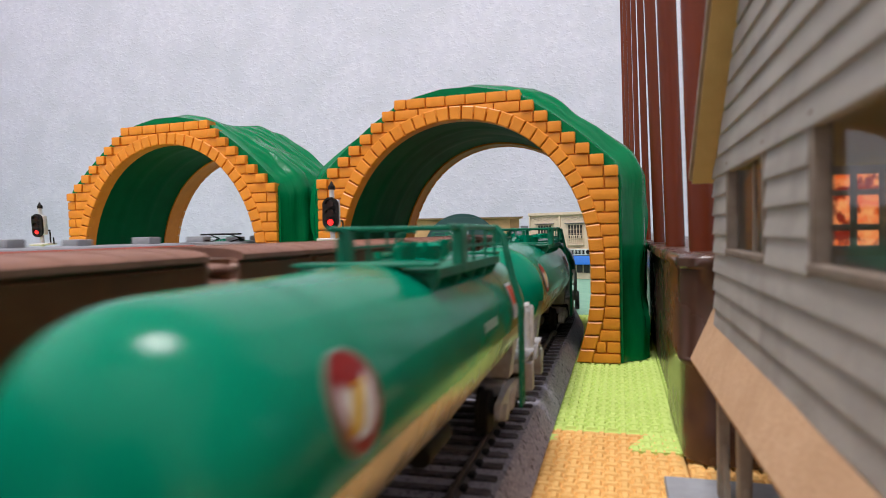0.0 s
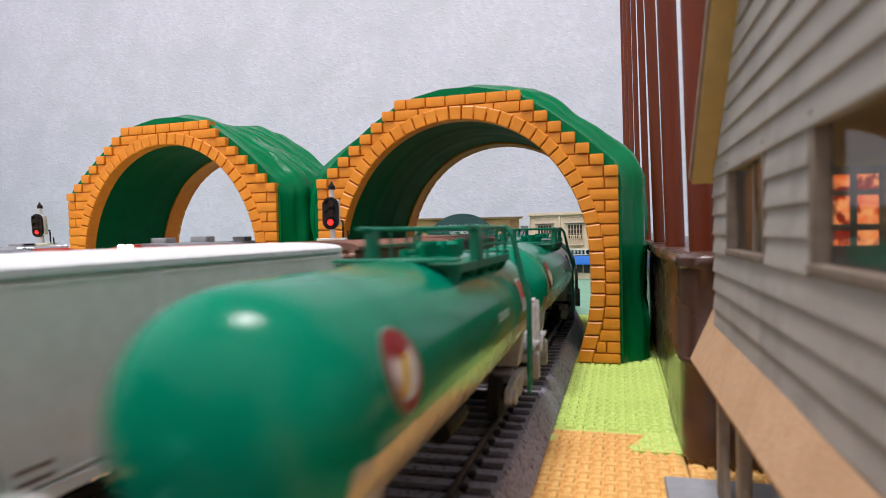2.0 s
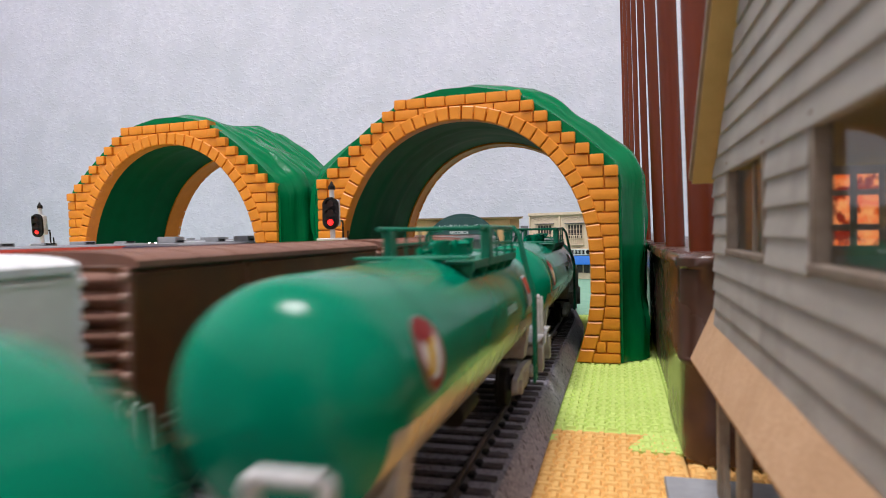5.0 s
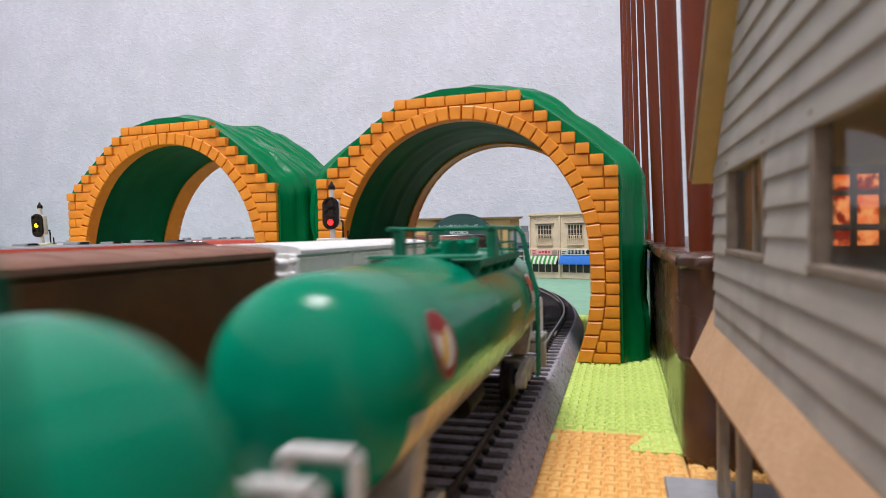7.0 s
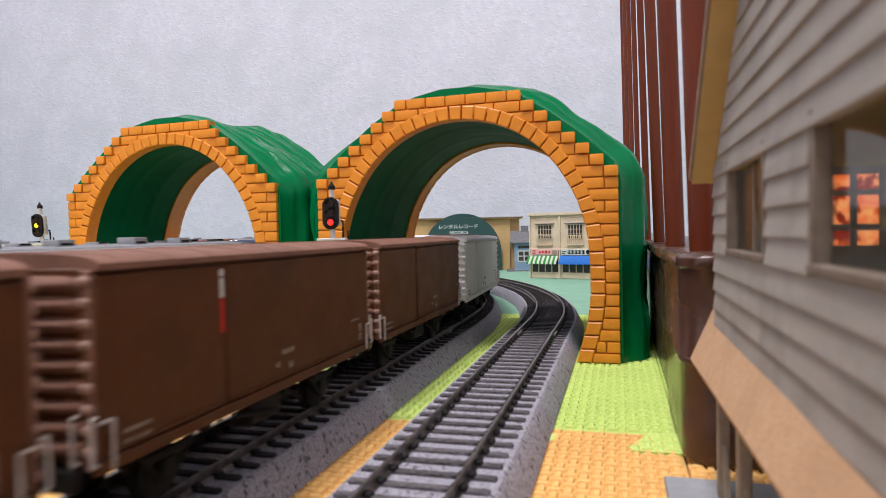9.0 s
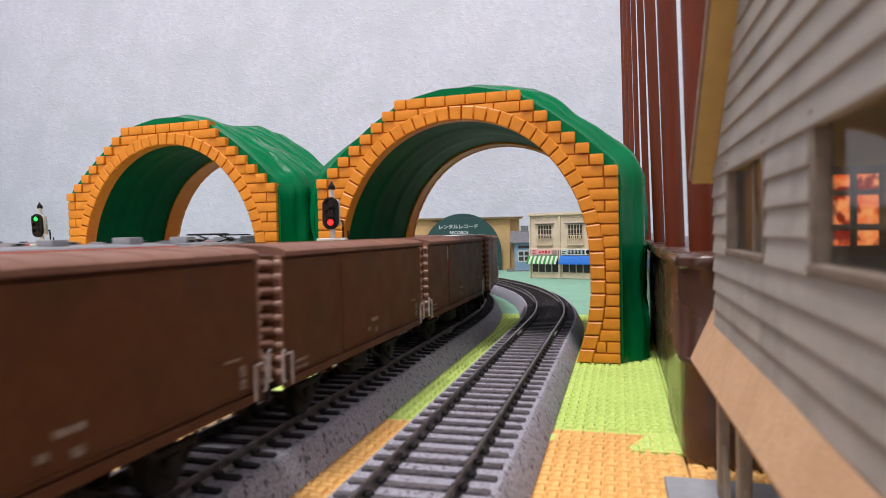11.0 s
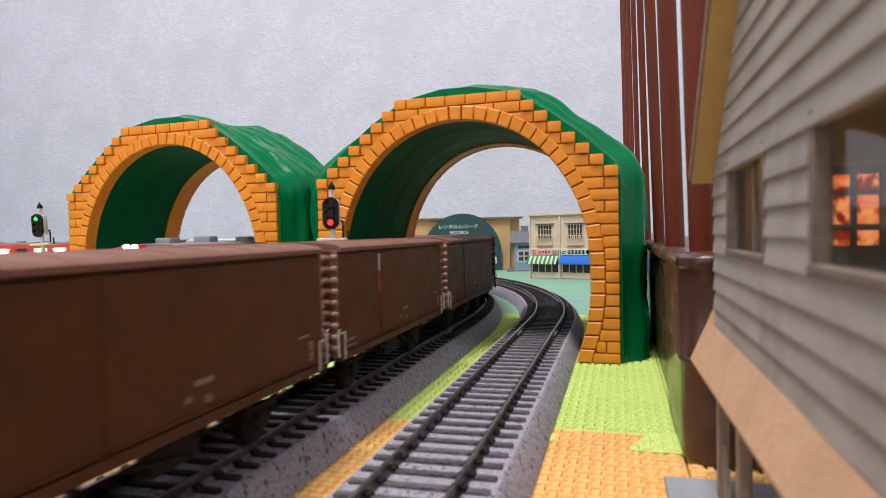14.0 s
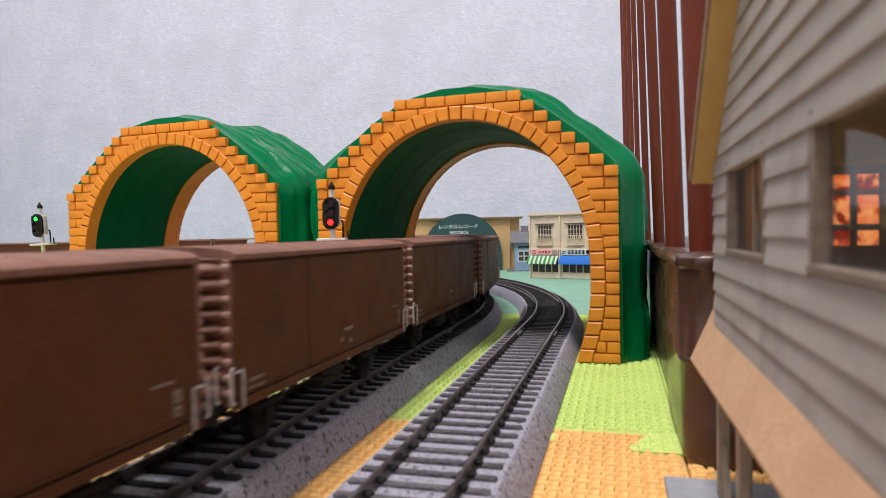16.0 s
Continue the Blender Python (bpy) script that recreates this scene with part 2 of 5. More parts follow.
def mats():
    board = bm_new()
    box(board, -1650, 880, 473, 1299, -12, 0.0, 1.0)
    ob = part("ground", board, MAT_MINT)
    tagged(ob, "flat mint-green board under the model shops", "board", kind="structure")
    n = 0
    for j, (y0, y1) in enumerate(((-1164, -892), (-891.6, -619.3), (-619, -346.3), (-346, -73.3), (-73, 199.7), (200, 472.6)), -3):
        for i, (x0, x1) in enumerate(((-1350.5, -1078), (-1077.6, -805.4), (-805, -532.5), (-532, -259.5), (-259, 16.5), (16.9, 287), (287.5, 560)), -2):
            n += 1
            green = (j == 2) or (i + j) % 2 == 1 and i != 3 and i != 2
            bm = bm_new()
            box(bm, x0, x1, y0, y1, -12, -0.9, 0.5)
            # woven relief: alternating pillow-shaped bars
            near = 60 < y1 and y0 < 480 and x1 > -270 and x0 < 300
            if near:
                weave(bm, max(x0, -110), min(x1, 75), max(y0, 60), min(y1, 480), -0.95, -0.05)
            ob = part("foam_mat", bm, MAT_GREEN if green else MAT_ORANGE, smooth=50)
            tagged(ob, ("lime-green" if green else "pale orange") + " woven-textured interlocking foam floor mat", "foam mat", "foam mats on the floor")
    # interlocking tabs that cross the seams
    for x0, x1, y0, y1, m in ((2.0, 26, 182.5, 199.8, MAT_GREEN), (-27, -18.3, 186.5, 193, MAT_GREEN)):
        bm = bm_new()
        prism(bm, [(x0, y0 + 2.6), (x0 + 1, y0), (x1, y0), (x1, y1), (x0 + 6.2, y1)], "z", -1, -0.1)
        weave(bm, x0, x1, y0, y1, -0.15, 0.4, lambda x, y: x - 1.5 > x0 + 6.2 * (y - y0) / (y1 - y0) - 1)
        ob = part("mat_tab", bm, m)
        tagged(ob, "lime-green interlocking tab between foam mats", "mat tab", "foam mats on the floor")


mats()

# ---- tracks ----
CURVE_START, CURVE_BACK = 363.0, -350.0


def path(xc, r, s):
    """Place and heading (degrees) at s along an oval: straight along +y past the camera, with a left-hand half circle at either end."""
    if CURVE_BACK <= s <= CURVE_START:
        return xc, s, 0.0
    sign, edge = (1, CURVE_START) if s > CURVE_START else (-1, CURVE_BACK)
    a = abs(s - edge) / r
    if a < math.pi:
        return xc - r + r * math.cos(a), edge + sign * r * math.sin(a), sign * math.degrees(a)
    return xc - 2 * r, edge - sign * (a - math.pi) * r, sign * 180.0


TRACKS = {"right": (-41.0, 601.0), "left": (-95.6, 546.4), "third": (-222.0, 420.0), "fourth": (-276.0, 366.0)}


def sweep_profile(bm, xc, r, profile, s0, s1, step):
    n = max(2, int((s1 - s0) / step) + 1)
    rings = []
    for k in range(n):
        x, y, h = path(xc, r, s0 + (s1 - s0) * k / (n - 1))
        c, s = math.cos(radians(h)), math.sin(radians(h))
        rings.append([(x + u * c, y + u * s, z) for u, z in profile])
    loft(bm, rings)


def track(name, s0, s1, weathered):
    xc, r = TRACKS[name]
    t = thing("railway_track", "grey-ballasted model railway track with dark rails" if weathered else "dark grey model railway track on moulded ballast", "railway track", group="tracks on the mats")
    bed = [(-20.8, 0), (20.8, 0), (17.4, 7.2), (16.4, 8.1), (-16.4, 8.1), (-17.4, 7.2)]
    for a, b, m in ((s0, 322, BALLAST), (322.4, s1, BALLAST)):
        bm = bm_new()
        sweep_profile(bm, xc, r, bed, a, b, 12 if a < 300 else 8)
        part("roadbed", bm, m if weathered else BALLAST_DARK, t, smooth=30)
    for u in (-8.9, 8.9):
        bm = bm_new()
        head = [(u - 1.0, 8.4), (u + 1.0, 8.4), (u + 0.25, 9.1), (u + 0.48, 10.3), (u + 0.48, 11.0), (u + 0.34, 11.15), (u - 0.34, 11.15), (u - 0.48, 11.0), (u - 0.48, 10.3), (u - 0.25, 9.1)]
        sweep_profile(bm, xc, r, head, s0, s1, 8)
        part("rail", bm, RAIL_TOP, t, smooth=30)
    # sleepers: wide and weathered on the straight, dense and dark on the bend
    bm = bm_new()
    box(bm, -15.4, 15.4, -1.1, 1.1, 6.7, 8.9, 0.3)
    wide = mesh_of("sleeper", bm, TIE if weathered else TIE_DARK)
    bm = bm_new()
    box(bm, -15.4, 15.4, -1.1, 1.1, 6.7, 8.42, 0.15)
    slim = mesh_of("sleeper", bm, TIE_DARK)
    bm = bm_new()
    box(bm, -1.9, 1.9, -1.1, 1.1, 8.4, 9.6, 0.3)
    chair = mesh_of("rail_chair", bm, BLACK)
    rest = bm_new()
    s = s0 + 3.0
    while s < s1:
        x, y, h = path(xc, r, s)
        c, sn = math.cos(radians(h)), math.sin(radians(h))
        if 40 < s < 900 and name in ("right", "left"):
            piece("sleeper", wide if s < 320 else slim, t, mmpose(x, y, 0, rz=h))
            if s < 470:
                for u in (-8.9, 8.9):
                    piece("rail_chair", chair, t, mmpose(x + u * c, y + u * sn, 0, rz=h))
        else:
            v = [rest.verts.new((x + i * 15.4 * c - j * 1.3 * sn, y + i * 15.4 * sn + j * 1.3 * c, z)) for z in (7.6, 8.8) for i, j in ((-1, -1), (1, -1), (1, 1), (-1, 1))]
            for f in ((4, 5, 6, 7), (0, 1, 5, 4), (1, 2, 6, 5), (2, 3, 7, 6), (3, 0, 4, 7)):
                rest.faces.new([v[q] for q in f])
        s += 7.3 if s < 320 else 5.1
    tagged(part("sleepers", rest, TIE_DARK, t, smooth=0), kind="stuff")
    # rail joiners where the two sections meet
    for u in (-8.9, 8.9):
        bm = bm_new()
        box(bm, xc + u - 1.5, xc + u + 1.5, 316, 327, 8.7, 10.2, 0.5, 2)
        part("rail_joiner", bm, STEEL, t, "bright metal rail joiner")
    return t


track("right", -2900, 2250, True)
track("left", -2050, 2250, False)
track("third", -1400, 1900, False)
track("fourth", -1100, 2600, False)


# ---- toy tunnels ----
def arch_pt(r, a, spring=56.0):
    return r * math.cos(a), spring + r * math.sin(a)


def arch_outline(r, n=28, spring=56.0, foot=1.0):
    """From the right foot up round the arch to the left foot."""
    pts = [(r * foot, 0.0), (r * (foot + 1) / 2, spring * 0.5)]
    pts += [arch_pt(r, math.pi * k / n, spring) for k in range(n + 1)]
    pts += [(-r * (foot + 1) / 2, spring * 0.5), (-r * foot, 0.0)]
    return pts


def leg_shift(z):
    """How far the portal's legs bow outward at a height; the feet turn inward."""
    return float(np.interp(z, (0, 8, 18, 30, 45, 56, 70, 85), (-3.6, -1.2, 1.6, 3.2, 3.2, 2.4, 1.0, 0.0)))


def bowed(r):
    """An arch with evenly divided legs."""
    return [(r, 4.0 * k) for k in range(14)] + [arch_pt(r, math.pi * k / 48) for k in range(49)] + [(-r, 52.0 - 4.0 * k) for k in range(14)]


def tunnel(m, label, LENGTH, KNOLL, SWELL):
    t = thing("toy_tunnel", label, "toy tunnel", m, "toy tunnels over the tracks")
    R_IN, R_RING = 60.0, 66.9
    # hill shell with lumps, and its smooth bore
    n, rows = 96, 64
    shape = [(77.0, 0.0), (77.0, 40.0), (77.0, 84.0), (74.0, 92.0), (60.0, 105.0), (46.0, 116.0), (32.0, 125.0), (22.0, 128.8), (8.0, 131.6)]
    shape += [(-x, z) for x, z in shape[::-1]]
    lens = [0.0]
    for p, q in zip(shape, shape[1:]):
        lens.append(lens[-1] + math.hypot(q[0] - p[0], q[1] - p[1]))
    outer_prof = []
    for k in range(n + 1):
        d = lens[-1] * k / n
        i = max(0, min(len(shape) - 2, next((i for i, v in enumerate(lens) if v >= d - 1e-9), 1) - 1))
        f = (d - lens[i]) / (lens[i + 1] - lens[i])
        outer_prof.append((shape[i][0] + f * (shape[i + 1][0] - shape[i][0]), shape[i][1] + f * (shape[i + 1][1] - shape[i][1])))
    rings = []
    for j in range(rows + 1):
        v = 0.8 + (LENGTH - 1.6) * j / rows
        rise = min(1.0, (v - 0.8) / 13.0, (LENGTH - 0.8 - v) / 7.0)
        rise = rise * rise * (3 - 2 * rise)
        ring = []
        for k, (x, z) in enumerate(outer_prof):
            side = min(1.0, abs(x) / 60.0)
            lump = 3.8 * noise.noise(Vector((x * 0.02 + 5, v * 0.035, z * 0.02))) + 1.6 * noise.noise(Vector((x * 0.06, v * 0.09, z * 0.06 + 9)))
            flute = 3.4 * noise.noise(Vector((x * 0.035 + 2, v * 0.27, z * 0.025))) + 1.8 * noise.noise(Vector((x * 0.05, v * 0.5, z * 0.05)))
            low = min(1.0, max(0.0, (112.0 - z) / 30.0))
            knoll = KNOLL * math.exp(-((x - 38.0) / 15.0) ** 2 - ((v - 17.0) / 15.0) ** 2) * (1.0 if z > 100 else 0.0)
            d = rise * ((SWELL + 5.0 * low) * side + 1.2 + knoll + lump + flute * (0.25 + 0.5 * side))
            l = math.hypot(x, max(0.0, z - 45)) or 1
            ring.append((x + x / l * d, v, max(0, z + max(0.0, z - 45) / l * d)))
        rings.append(ring)
    bm = bm_new()
    vo = [[bm.verts.new(p) for p in ring] for ring in rings]
    for r0, r1 in zip(vo, vo[1:]):
        for i in range(n):
            bm.faces.new((r0[i], r0[i + 1], r1[i + 1], r1[i]))
    inner = arch_outline(R_IN + 4.6, n - 4)
    vi = [[bm.verts.new((x, v, z)) for x, z in inner] for v in (0.8, LENGTH - 0.8)]
    for o, i_ in ((vo[0], vi[0]), (vo[-1], vi[-1])):
        for k in range(n):
            bm.faces.new((o[k], o[k + 1], i_[k + 1], i_[k]))
    bmesh.ops.recalc_face_normals(bm, faces=bm.faces)
    part("hill", bm, TUNNEL_GREEN, t, "glossy green moulded hill", smooth=60)
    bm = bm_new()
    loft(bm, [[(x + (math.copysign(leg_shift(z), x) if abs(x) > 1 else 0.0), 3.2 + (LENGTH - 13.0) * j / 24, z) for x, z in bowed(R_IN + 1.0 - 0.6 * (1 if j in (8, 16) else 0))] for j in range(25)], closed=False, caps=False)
    part("bore", bm, BORE_GREEN_SHADED, t, "matte green tunnel lining with the bore's shade in its colour", smooth=40)
    for back in (False, True):
        y0, y1, sgn = (0.0, 6.0, -1) if not back else (LENGTH - 12.0, LENGTH, 1)
        # slab with stepped shoulders, cut by the arch
        right = [(75.4, 0)]
        for k in range(7, -1, -1):
            zt = 127.4 - 5.36 * k
            w = 31.4 + 6.29 * k
            right += [(w, zt - (5.36 if k < 7 else 0)), (w, zt)] if k < 7 else [(w, zt)]
        outl = right + [(-x, z) for x, z in right[::-1]]
        arch = [(R_IN + leg_shift(z), z) for z in range(0, 56, 4)] + [arch_pt(R_IN, math.pi * k / 40) for k in range(41)] + [(-R_IN - leg_shift(z), z) for z in range(52, -1, -4)]
        arch = [(x + (math.copysign(leg_shift(z), x) if z >= 56 and abs(x) > 1 else 0.0), z) for x, z in arch]
        # matching counts by resampling the outline towards the arch
        bm = bm_new()
        def resample(poly, count):
            ln = [0.0]
            for p, q in zip(poly, poly[1:]):
                ln.append(ln[-1] + math.hypot(q[0] - p[0], q[1] - p[1]))
            out = []
            for k in range(count):
                d = ln[-1] * k / (count - 1)
                i = max(0, min(len(poly) - 2, next((i for i, v in enumerate(ln) if v >= d - 1e-9), 1) - 1))
                f = (d - ln[i]) / max(1e-9, ln[i + 1] - ln[i])
                out.append((poly[i][0] + f * (poly[i + 1][0] - poly[i][0]), poly[i][1] + f * (poly[i + 1][1] - poly[i][1])))
            return out
        N = 240
        oo, aa = resample(outl, N), resample(arch, N)
        vs = [[bm.verts.new((p[0], y, p[1])) for p in poly] for poly, y in ((oo, y0), (aa, y0), (aa, y1), (oo, y1))]
        for q in range(4):
            r0, r1 = vs[q], vs[(q + 1) % 4]
            for i in range(N - 1):
                bm.faces.new((r0[i], r0[i + 1], r1[i + 1], r1[i]))
        bmesh.ops.recalc_face_normals(bm, faces=bm.faces)
        portal = part("portal", bm, TUNNEL_ORANGE, t, "orange plastic brick portal", smooth=30)
        yb0, yb1 = (y0 - 1.5, y0 + 1.0) if not back else (y1 - 1.0, y1 + 1.5)
        # arch ring stones
        count = 49
        bounds = []
        leg = 56.0
        total = 2 * leg + math.pi * 64
        def along(d, r):
            if d < leg:
                return (r + leg_shift(d), d)
            if d < leg + math.pi * 64:
                x, z = arch_pt(r, (d - leg) / 64)
                return (x + (math.copysign(leg_shift(z), x) if abs(x) > 1 else 0.0), z)
            e = max(0.0, leg - (d - leg - math.pi * 64))
            return (-r - leg_shift(e), e)
        for k in range(count):
            d0, d1 = total * k / count + 0.24, total * (k + 1) / count - 0.24
            q = [along(d0, R_IN - 0.3), along(d0, R_RING - 0.4), along(d1, R_RING - 0.4), along(d1, R_IN - 0.3)]
            cx, cz = sum(p[0] for p in q) / 4, sum(p[1] for p in q) / 4
            bm = bm_new()
            yf, ym, yr = (yb0 - 0.5, yb0 + 0.4, yb1) if not back else (yb1 + 0.5, yb1 - 0.4, yb0)
            loft(bm, [[(cx + (p[0] - cx) * s, y, cz + (p[1] - cz) * s) for p in q] for s, y in ((1, yr), (1, ym), (0.95, ym - 0.6 * (1 if not back else -1)), (0.82, yf))])
            part("brick", bm, TUNNEL_ORANGE, portal, smooth=20)
        # stepped courses
        courses = 24
        for k in range(courses):
            zt = 128.0 - 5.36 * k
            zb = max(0.0, zt - 5.36)
            if zt <= 1:
                break
            w = 32.0 + 6.29 * min(k, 7)
            for side in (1, -1):
                def ring_x(z):
                    if z < 56:
                        return R_RING + leg_shift(max(0.0, z - 2.7))
                    return math.sqrt(max(0.0, R_RING ** 2 - (z - 56) ** 2)) + leg_shift(z)
                x_in = ring_x(zt) if zt - 56 < R_RING else 0.0
                if x_in == 0.0 and side < 0:
                    continue
                end, x = max(0.0, x_in - 0.5), w
                if x_in == 0.0:
                    # an unbroken course over the crown
                    cuts = [-w, -w + 6.6] + [-w + 6.6 + (2 * w - 13.2) * q / 5 for q in range(1, 6)] + [w]
                    if k % 2:
                        cuts = [-w, -w + 6.6] + [-w + 6.6 + (2 * w - 13.2) * q / 6 for q in range(1, 7)] + [w]
                    for c0, c1 in zip(cuts, cuts[1:]):
                        bm = bm_new()
                        yy = (yb0, yb1) if not back else (yb0, yb1)
                        box(bm, c0 + 0.25, c1 - 0.25, *yy, zb + 0.25, zt - 0.25, 0.6, 2)
                        part("brick", bm, TUNNEL_ORANGE, portal, smooth=35)
                    continue
                first = True
                while x - end > 1.2:
                    l = 6.29 if (first and k % 2 == 0) else (12.6 if k not in (0,) else 11.2)
                    if first and k < 8:
                        l = 6.6
                    x0 = max(end, x - l)
                    if x0 - end < 2.5:
                        x0 = end
                    lift = 0.9 if (first and k < 8) else 0.0
                    bm = bm_new()
                    a0, a1 = side * (x0 + 0.25), side * (x - 0.25)
                    lo, hi = min(a0, a1), max(a0, a1)
                    yy = (yb0 - lift, yb1) if not back else (yb0, yb1 + lift)
                    box(bm, lo, hi, *yy, zb + 0.25, zt - 0.25, 0.6, 2)
                    part("brick", bm, TUNNEL_ORANGE, portal, smooth=35)
                    x, first = x0, False
    return t


tunnel(mmpose(-75.5, 303, 0, rz=-2.2), "green plastic toy tunnel with orange brick portal over freight tracks", 105.0, 5.0, 2.6)
tunnel(mmpose(-254.6, 318, 0, rz=-4.2), "green plastic toy tunnel with orange brick portal beside another", 76.0, 0.0, 1.6)


# ---- rolling stock; origin at the middle of the car, on the rail top ----
def wheelset(parent, y, r=5.4, name="wheel"):
    for sx in (-1, 1):
        bm = bm_new()
        tube(bm, (sx * 7.6, y, r), (sx * 9.9, y, r), r, 20)
        tube(bm, (sx * 7.0, y, r), (sx * 7.8, y, r), r + 0.7, 20)
        w = part(name, bm, IRON, parent, smooth=30)
        bm = bm_new()
        tube(bm, (sx * 9.8, y, r), (sx * 10.15, y, r), r - 1.0, 16)
        part("wheel_disc", bm, BLACK, w, smooth=30)
    bm = bm_new()
    tube(bm, (-10.9, y, r), (10.9, y, r), 0.9, 8)
    part("axle", bm, IRON, parent)


def boxcar(body_mat, roof_mat, label, stripe=False, dark_slot=False):
    t = thing("boxcar", label, "freight wagon", group="boxcars of the freight train")
    HL, HW, Z0, Z1 = 56.4, 17.3, 14.0, 45.6
    rib_mat = RIB_GLINT if body_mat is BROWN else roof_mat
    SEAM = -14.0 if dark_slot else -22.0
    bm = bm_new()
    box(bm, -HW + 0.7, HW - 0.7, -HL + 1, HL - 1, Z0 + 0.6, Z1, 0.4)
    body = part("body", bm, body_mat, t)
    # sliding doors, two to a side, with a post in between
    for sx in (-1, 1):
        for y0, y1 in ((-HL + 1.2, SEAM - 1.1), (SEAM + 1.1, HL - 1.2)):
            bm = bm_new()
            xa, xb = sorted((sx * (HW - 0.9), sx * HW))
            box(bm, xa, xb, y0, y1, Z0 + 1.6, Z1 - 1.2, 0.25)
            xa, xb = sorted((sx * HW, sx * (HW + 0.28)))
            for z in (Z0 + 1.9, Z1 - 2.0):
                box(bm, xa, xb, y0 + 0.4, y1 - 0.4, z, z + 0.5)
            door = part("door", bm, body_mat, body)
            if sx > 0:
                for yy, zz, w, h in ((y0 + 22, 7.4, 5.5, 1.2), (y0 + 19, 4.8, 1.8, 1.2), (y0 + 25, 3.6, 2.2, 1.6), (y0 + 68.5, 3.2, 2.2, 2.0), (y0 + 68.5, 5.8, 2.2, 2.4), (y0 + 63, 9.6, 6.0, 0.6)) if y0 > -40 else ((y0 + 5, 4.2, 6.5, 0.7), (y0 + 5, 2.4, 6.5, 0.7)):
                    bm = bm_new()
                    box(bm, HW + 0.02, HW + 0.1, yy, yy + w, Z0 + zz, Z0 + zz + h)
                    part("lettering", bm, FADED, door, "faded white lettering patches")
        bm = bm_new()
        xa, xb = sorted((sx * (HW - 0.9), sx * (HW - 0.35)))
        box(bm, xa, xb, SEAM - 1.0, SEAM + 1.0, Z0 + 1, Z1 - 0.6)
        part("door_post", bm, BLACK if dark_slot and sx > 0 else body_mat, body)
        if stripe and sx > 0:
            for z0, z1, m in ((37.6, 41.6, WHITE), (30.4, 37.5, RED), (41.9, 43.4, WHITE)):
                bm = bm_new()
                box(bm, HW - 0.36, HW - 0.2, SEAM - 0.55, SEAM + 0.55, z0, z1)
                part("route_tag", bm, m, body)
        bm = bm_new()
        xa, xb = sorted((sx * (HW - 0.8), sx * (HW + 0.35)))
        box(bm, xa, xb, -HL + 0.4, HL - 0.4, Z0 - 0.9, Z0 + 1.3, 0.2)
        part("sill", bm, body_mat, t)
    # corrugated ends
    for sy in (-1, 1):
        bm = bm_new()
        rings = []
        for u, w in ((-15.3, 0.05), (-14.2, 0.4), (-12, 0.8), (-9, 1.0), (9, 1.0), (12, 0.8), (14.2, 0.4), (15.3, 0.05)):
            ring = []
            for q in range(9 * 8 + 1):
                z = Z0 + 1.6 + q * 29.0 / 72
                ring.append((u, sy * (HL - 1.4 + 2.0 * w * (0.5 - 0.5 * math.cos(2 * math.pi * q / 8)) ** 0.6), z))
            rings.append(ring)
        loft(bm, rings, closed=False, caps=False)
        bmesh.ops.recalc_face_normals(bm, faces=bm.faces)
        end = part("end_wall", bm, roof_mat, t, "corrugated end wall", smooth=50)
        for sx in (-1, 1):
            bm = bm_new()
            xa, xb = sorted((sx * 15.4, sx * (HW - 0.1)))
            ya, yb = sorted((sy * (HL - 1.2), sy * (HL - 0.1)))
            box(bm, xa, xb, ya, yb, Z0, Z1 - 0.4, 0.25)
            part("corner_post", bm, roof_mat, end)
            for k in range(9):
                z = Z0 + 2.4 + k * 3.3
                bm = bm_new()
                box(bm, xa + (0.0 if sx > 0 else -0.35), xb + (0.35 if sx > 0 else 0.0), sy * HL - 0.7, sy * HL + 0.5, z, z + 1.5, 0.4)
                part("corner_rib", bm, rib_mat, end)
        # grab rails in pale paint at the corners
        bm = bm_new()
        for x in (HW + 0.5, HW - 3.2):
            poly_tube(bm, [(x, sy * (HL - 0.2), Z0 + 1), (x, sy * (HL + 0.8), Z0 + 1), (x, sy * (HL + 0.8), Z0 + 8.4), (x, sy * (HL - 0.2), Z0 + 8.4)], 0.32, 6)
        poly_tube(bm, [(HW + 0.5, sy * (HL - 3.6), Z0 - 0.4), (HW + 0.5, sy * (HL - 3.6), Z0 + 7.4), (HW + 0.5, sy * (HL - 0.6), Z0 + 7.4)], 0.32, 6)
        part("grab_rail", bm, GRAB_PAINT, end, "pale-painted grab rail")
        # buffer beam, coupler
        bm = bm_new()
        box(bm, -13, 13, min(sy * (HL - 2), sy * HL), max(sy * (HL - 2), sy * HL), Z0 - 4.2, Z0 - 0.2, 0.3)
        part("buffer_beam", bm, BLACK, t)
        bm = bm_new()
        box(bm, -1.6, 1.6, min(sy * (HL - 6), sy * (HL + 3.8)), max(sy * (HL - 6), sy * (HL + 3.8)), 8.6, 11.6, 0.5)
        box(bm, -2.7, 2.7, min(sy * (HL + 1.9), sy * (HL + 4.6)), max(sy * (HL + 1.9), sy * (HL + 4.6)), 8.2, 12.0, 0.7)
        part("coupler", bm, IRON, t)
    # shallow curved roof with eaves and ribs
    prof = [(-HW - 0.75, Z1 - 0.5), (-HW - 0.75, Z1 + 0.6)]
    prof += [(-HW * math.cos(math.pi * k / 12) * 1.02, Z1 + 0.7 + 1.7 * math.sin(math.pi * k / 12) ** 0.8) for k in range(1, 12)]
    prof += [(HW + 0.75, Z1 + 0.6), (HW + 0.75, Z1 - 0.5)]
    bm = bm_new()
    prism(bm, prof, "y", -HL + 1.3, HL - 1.3)
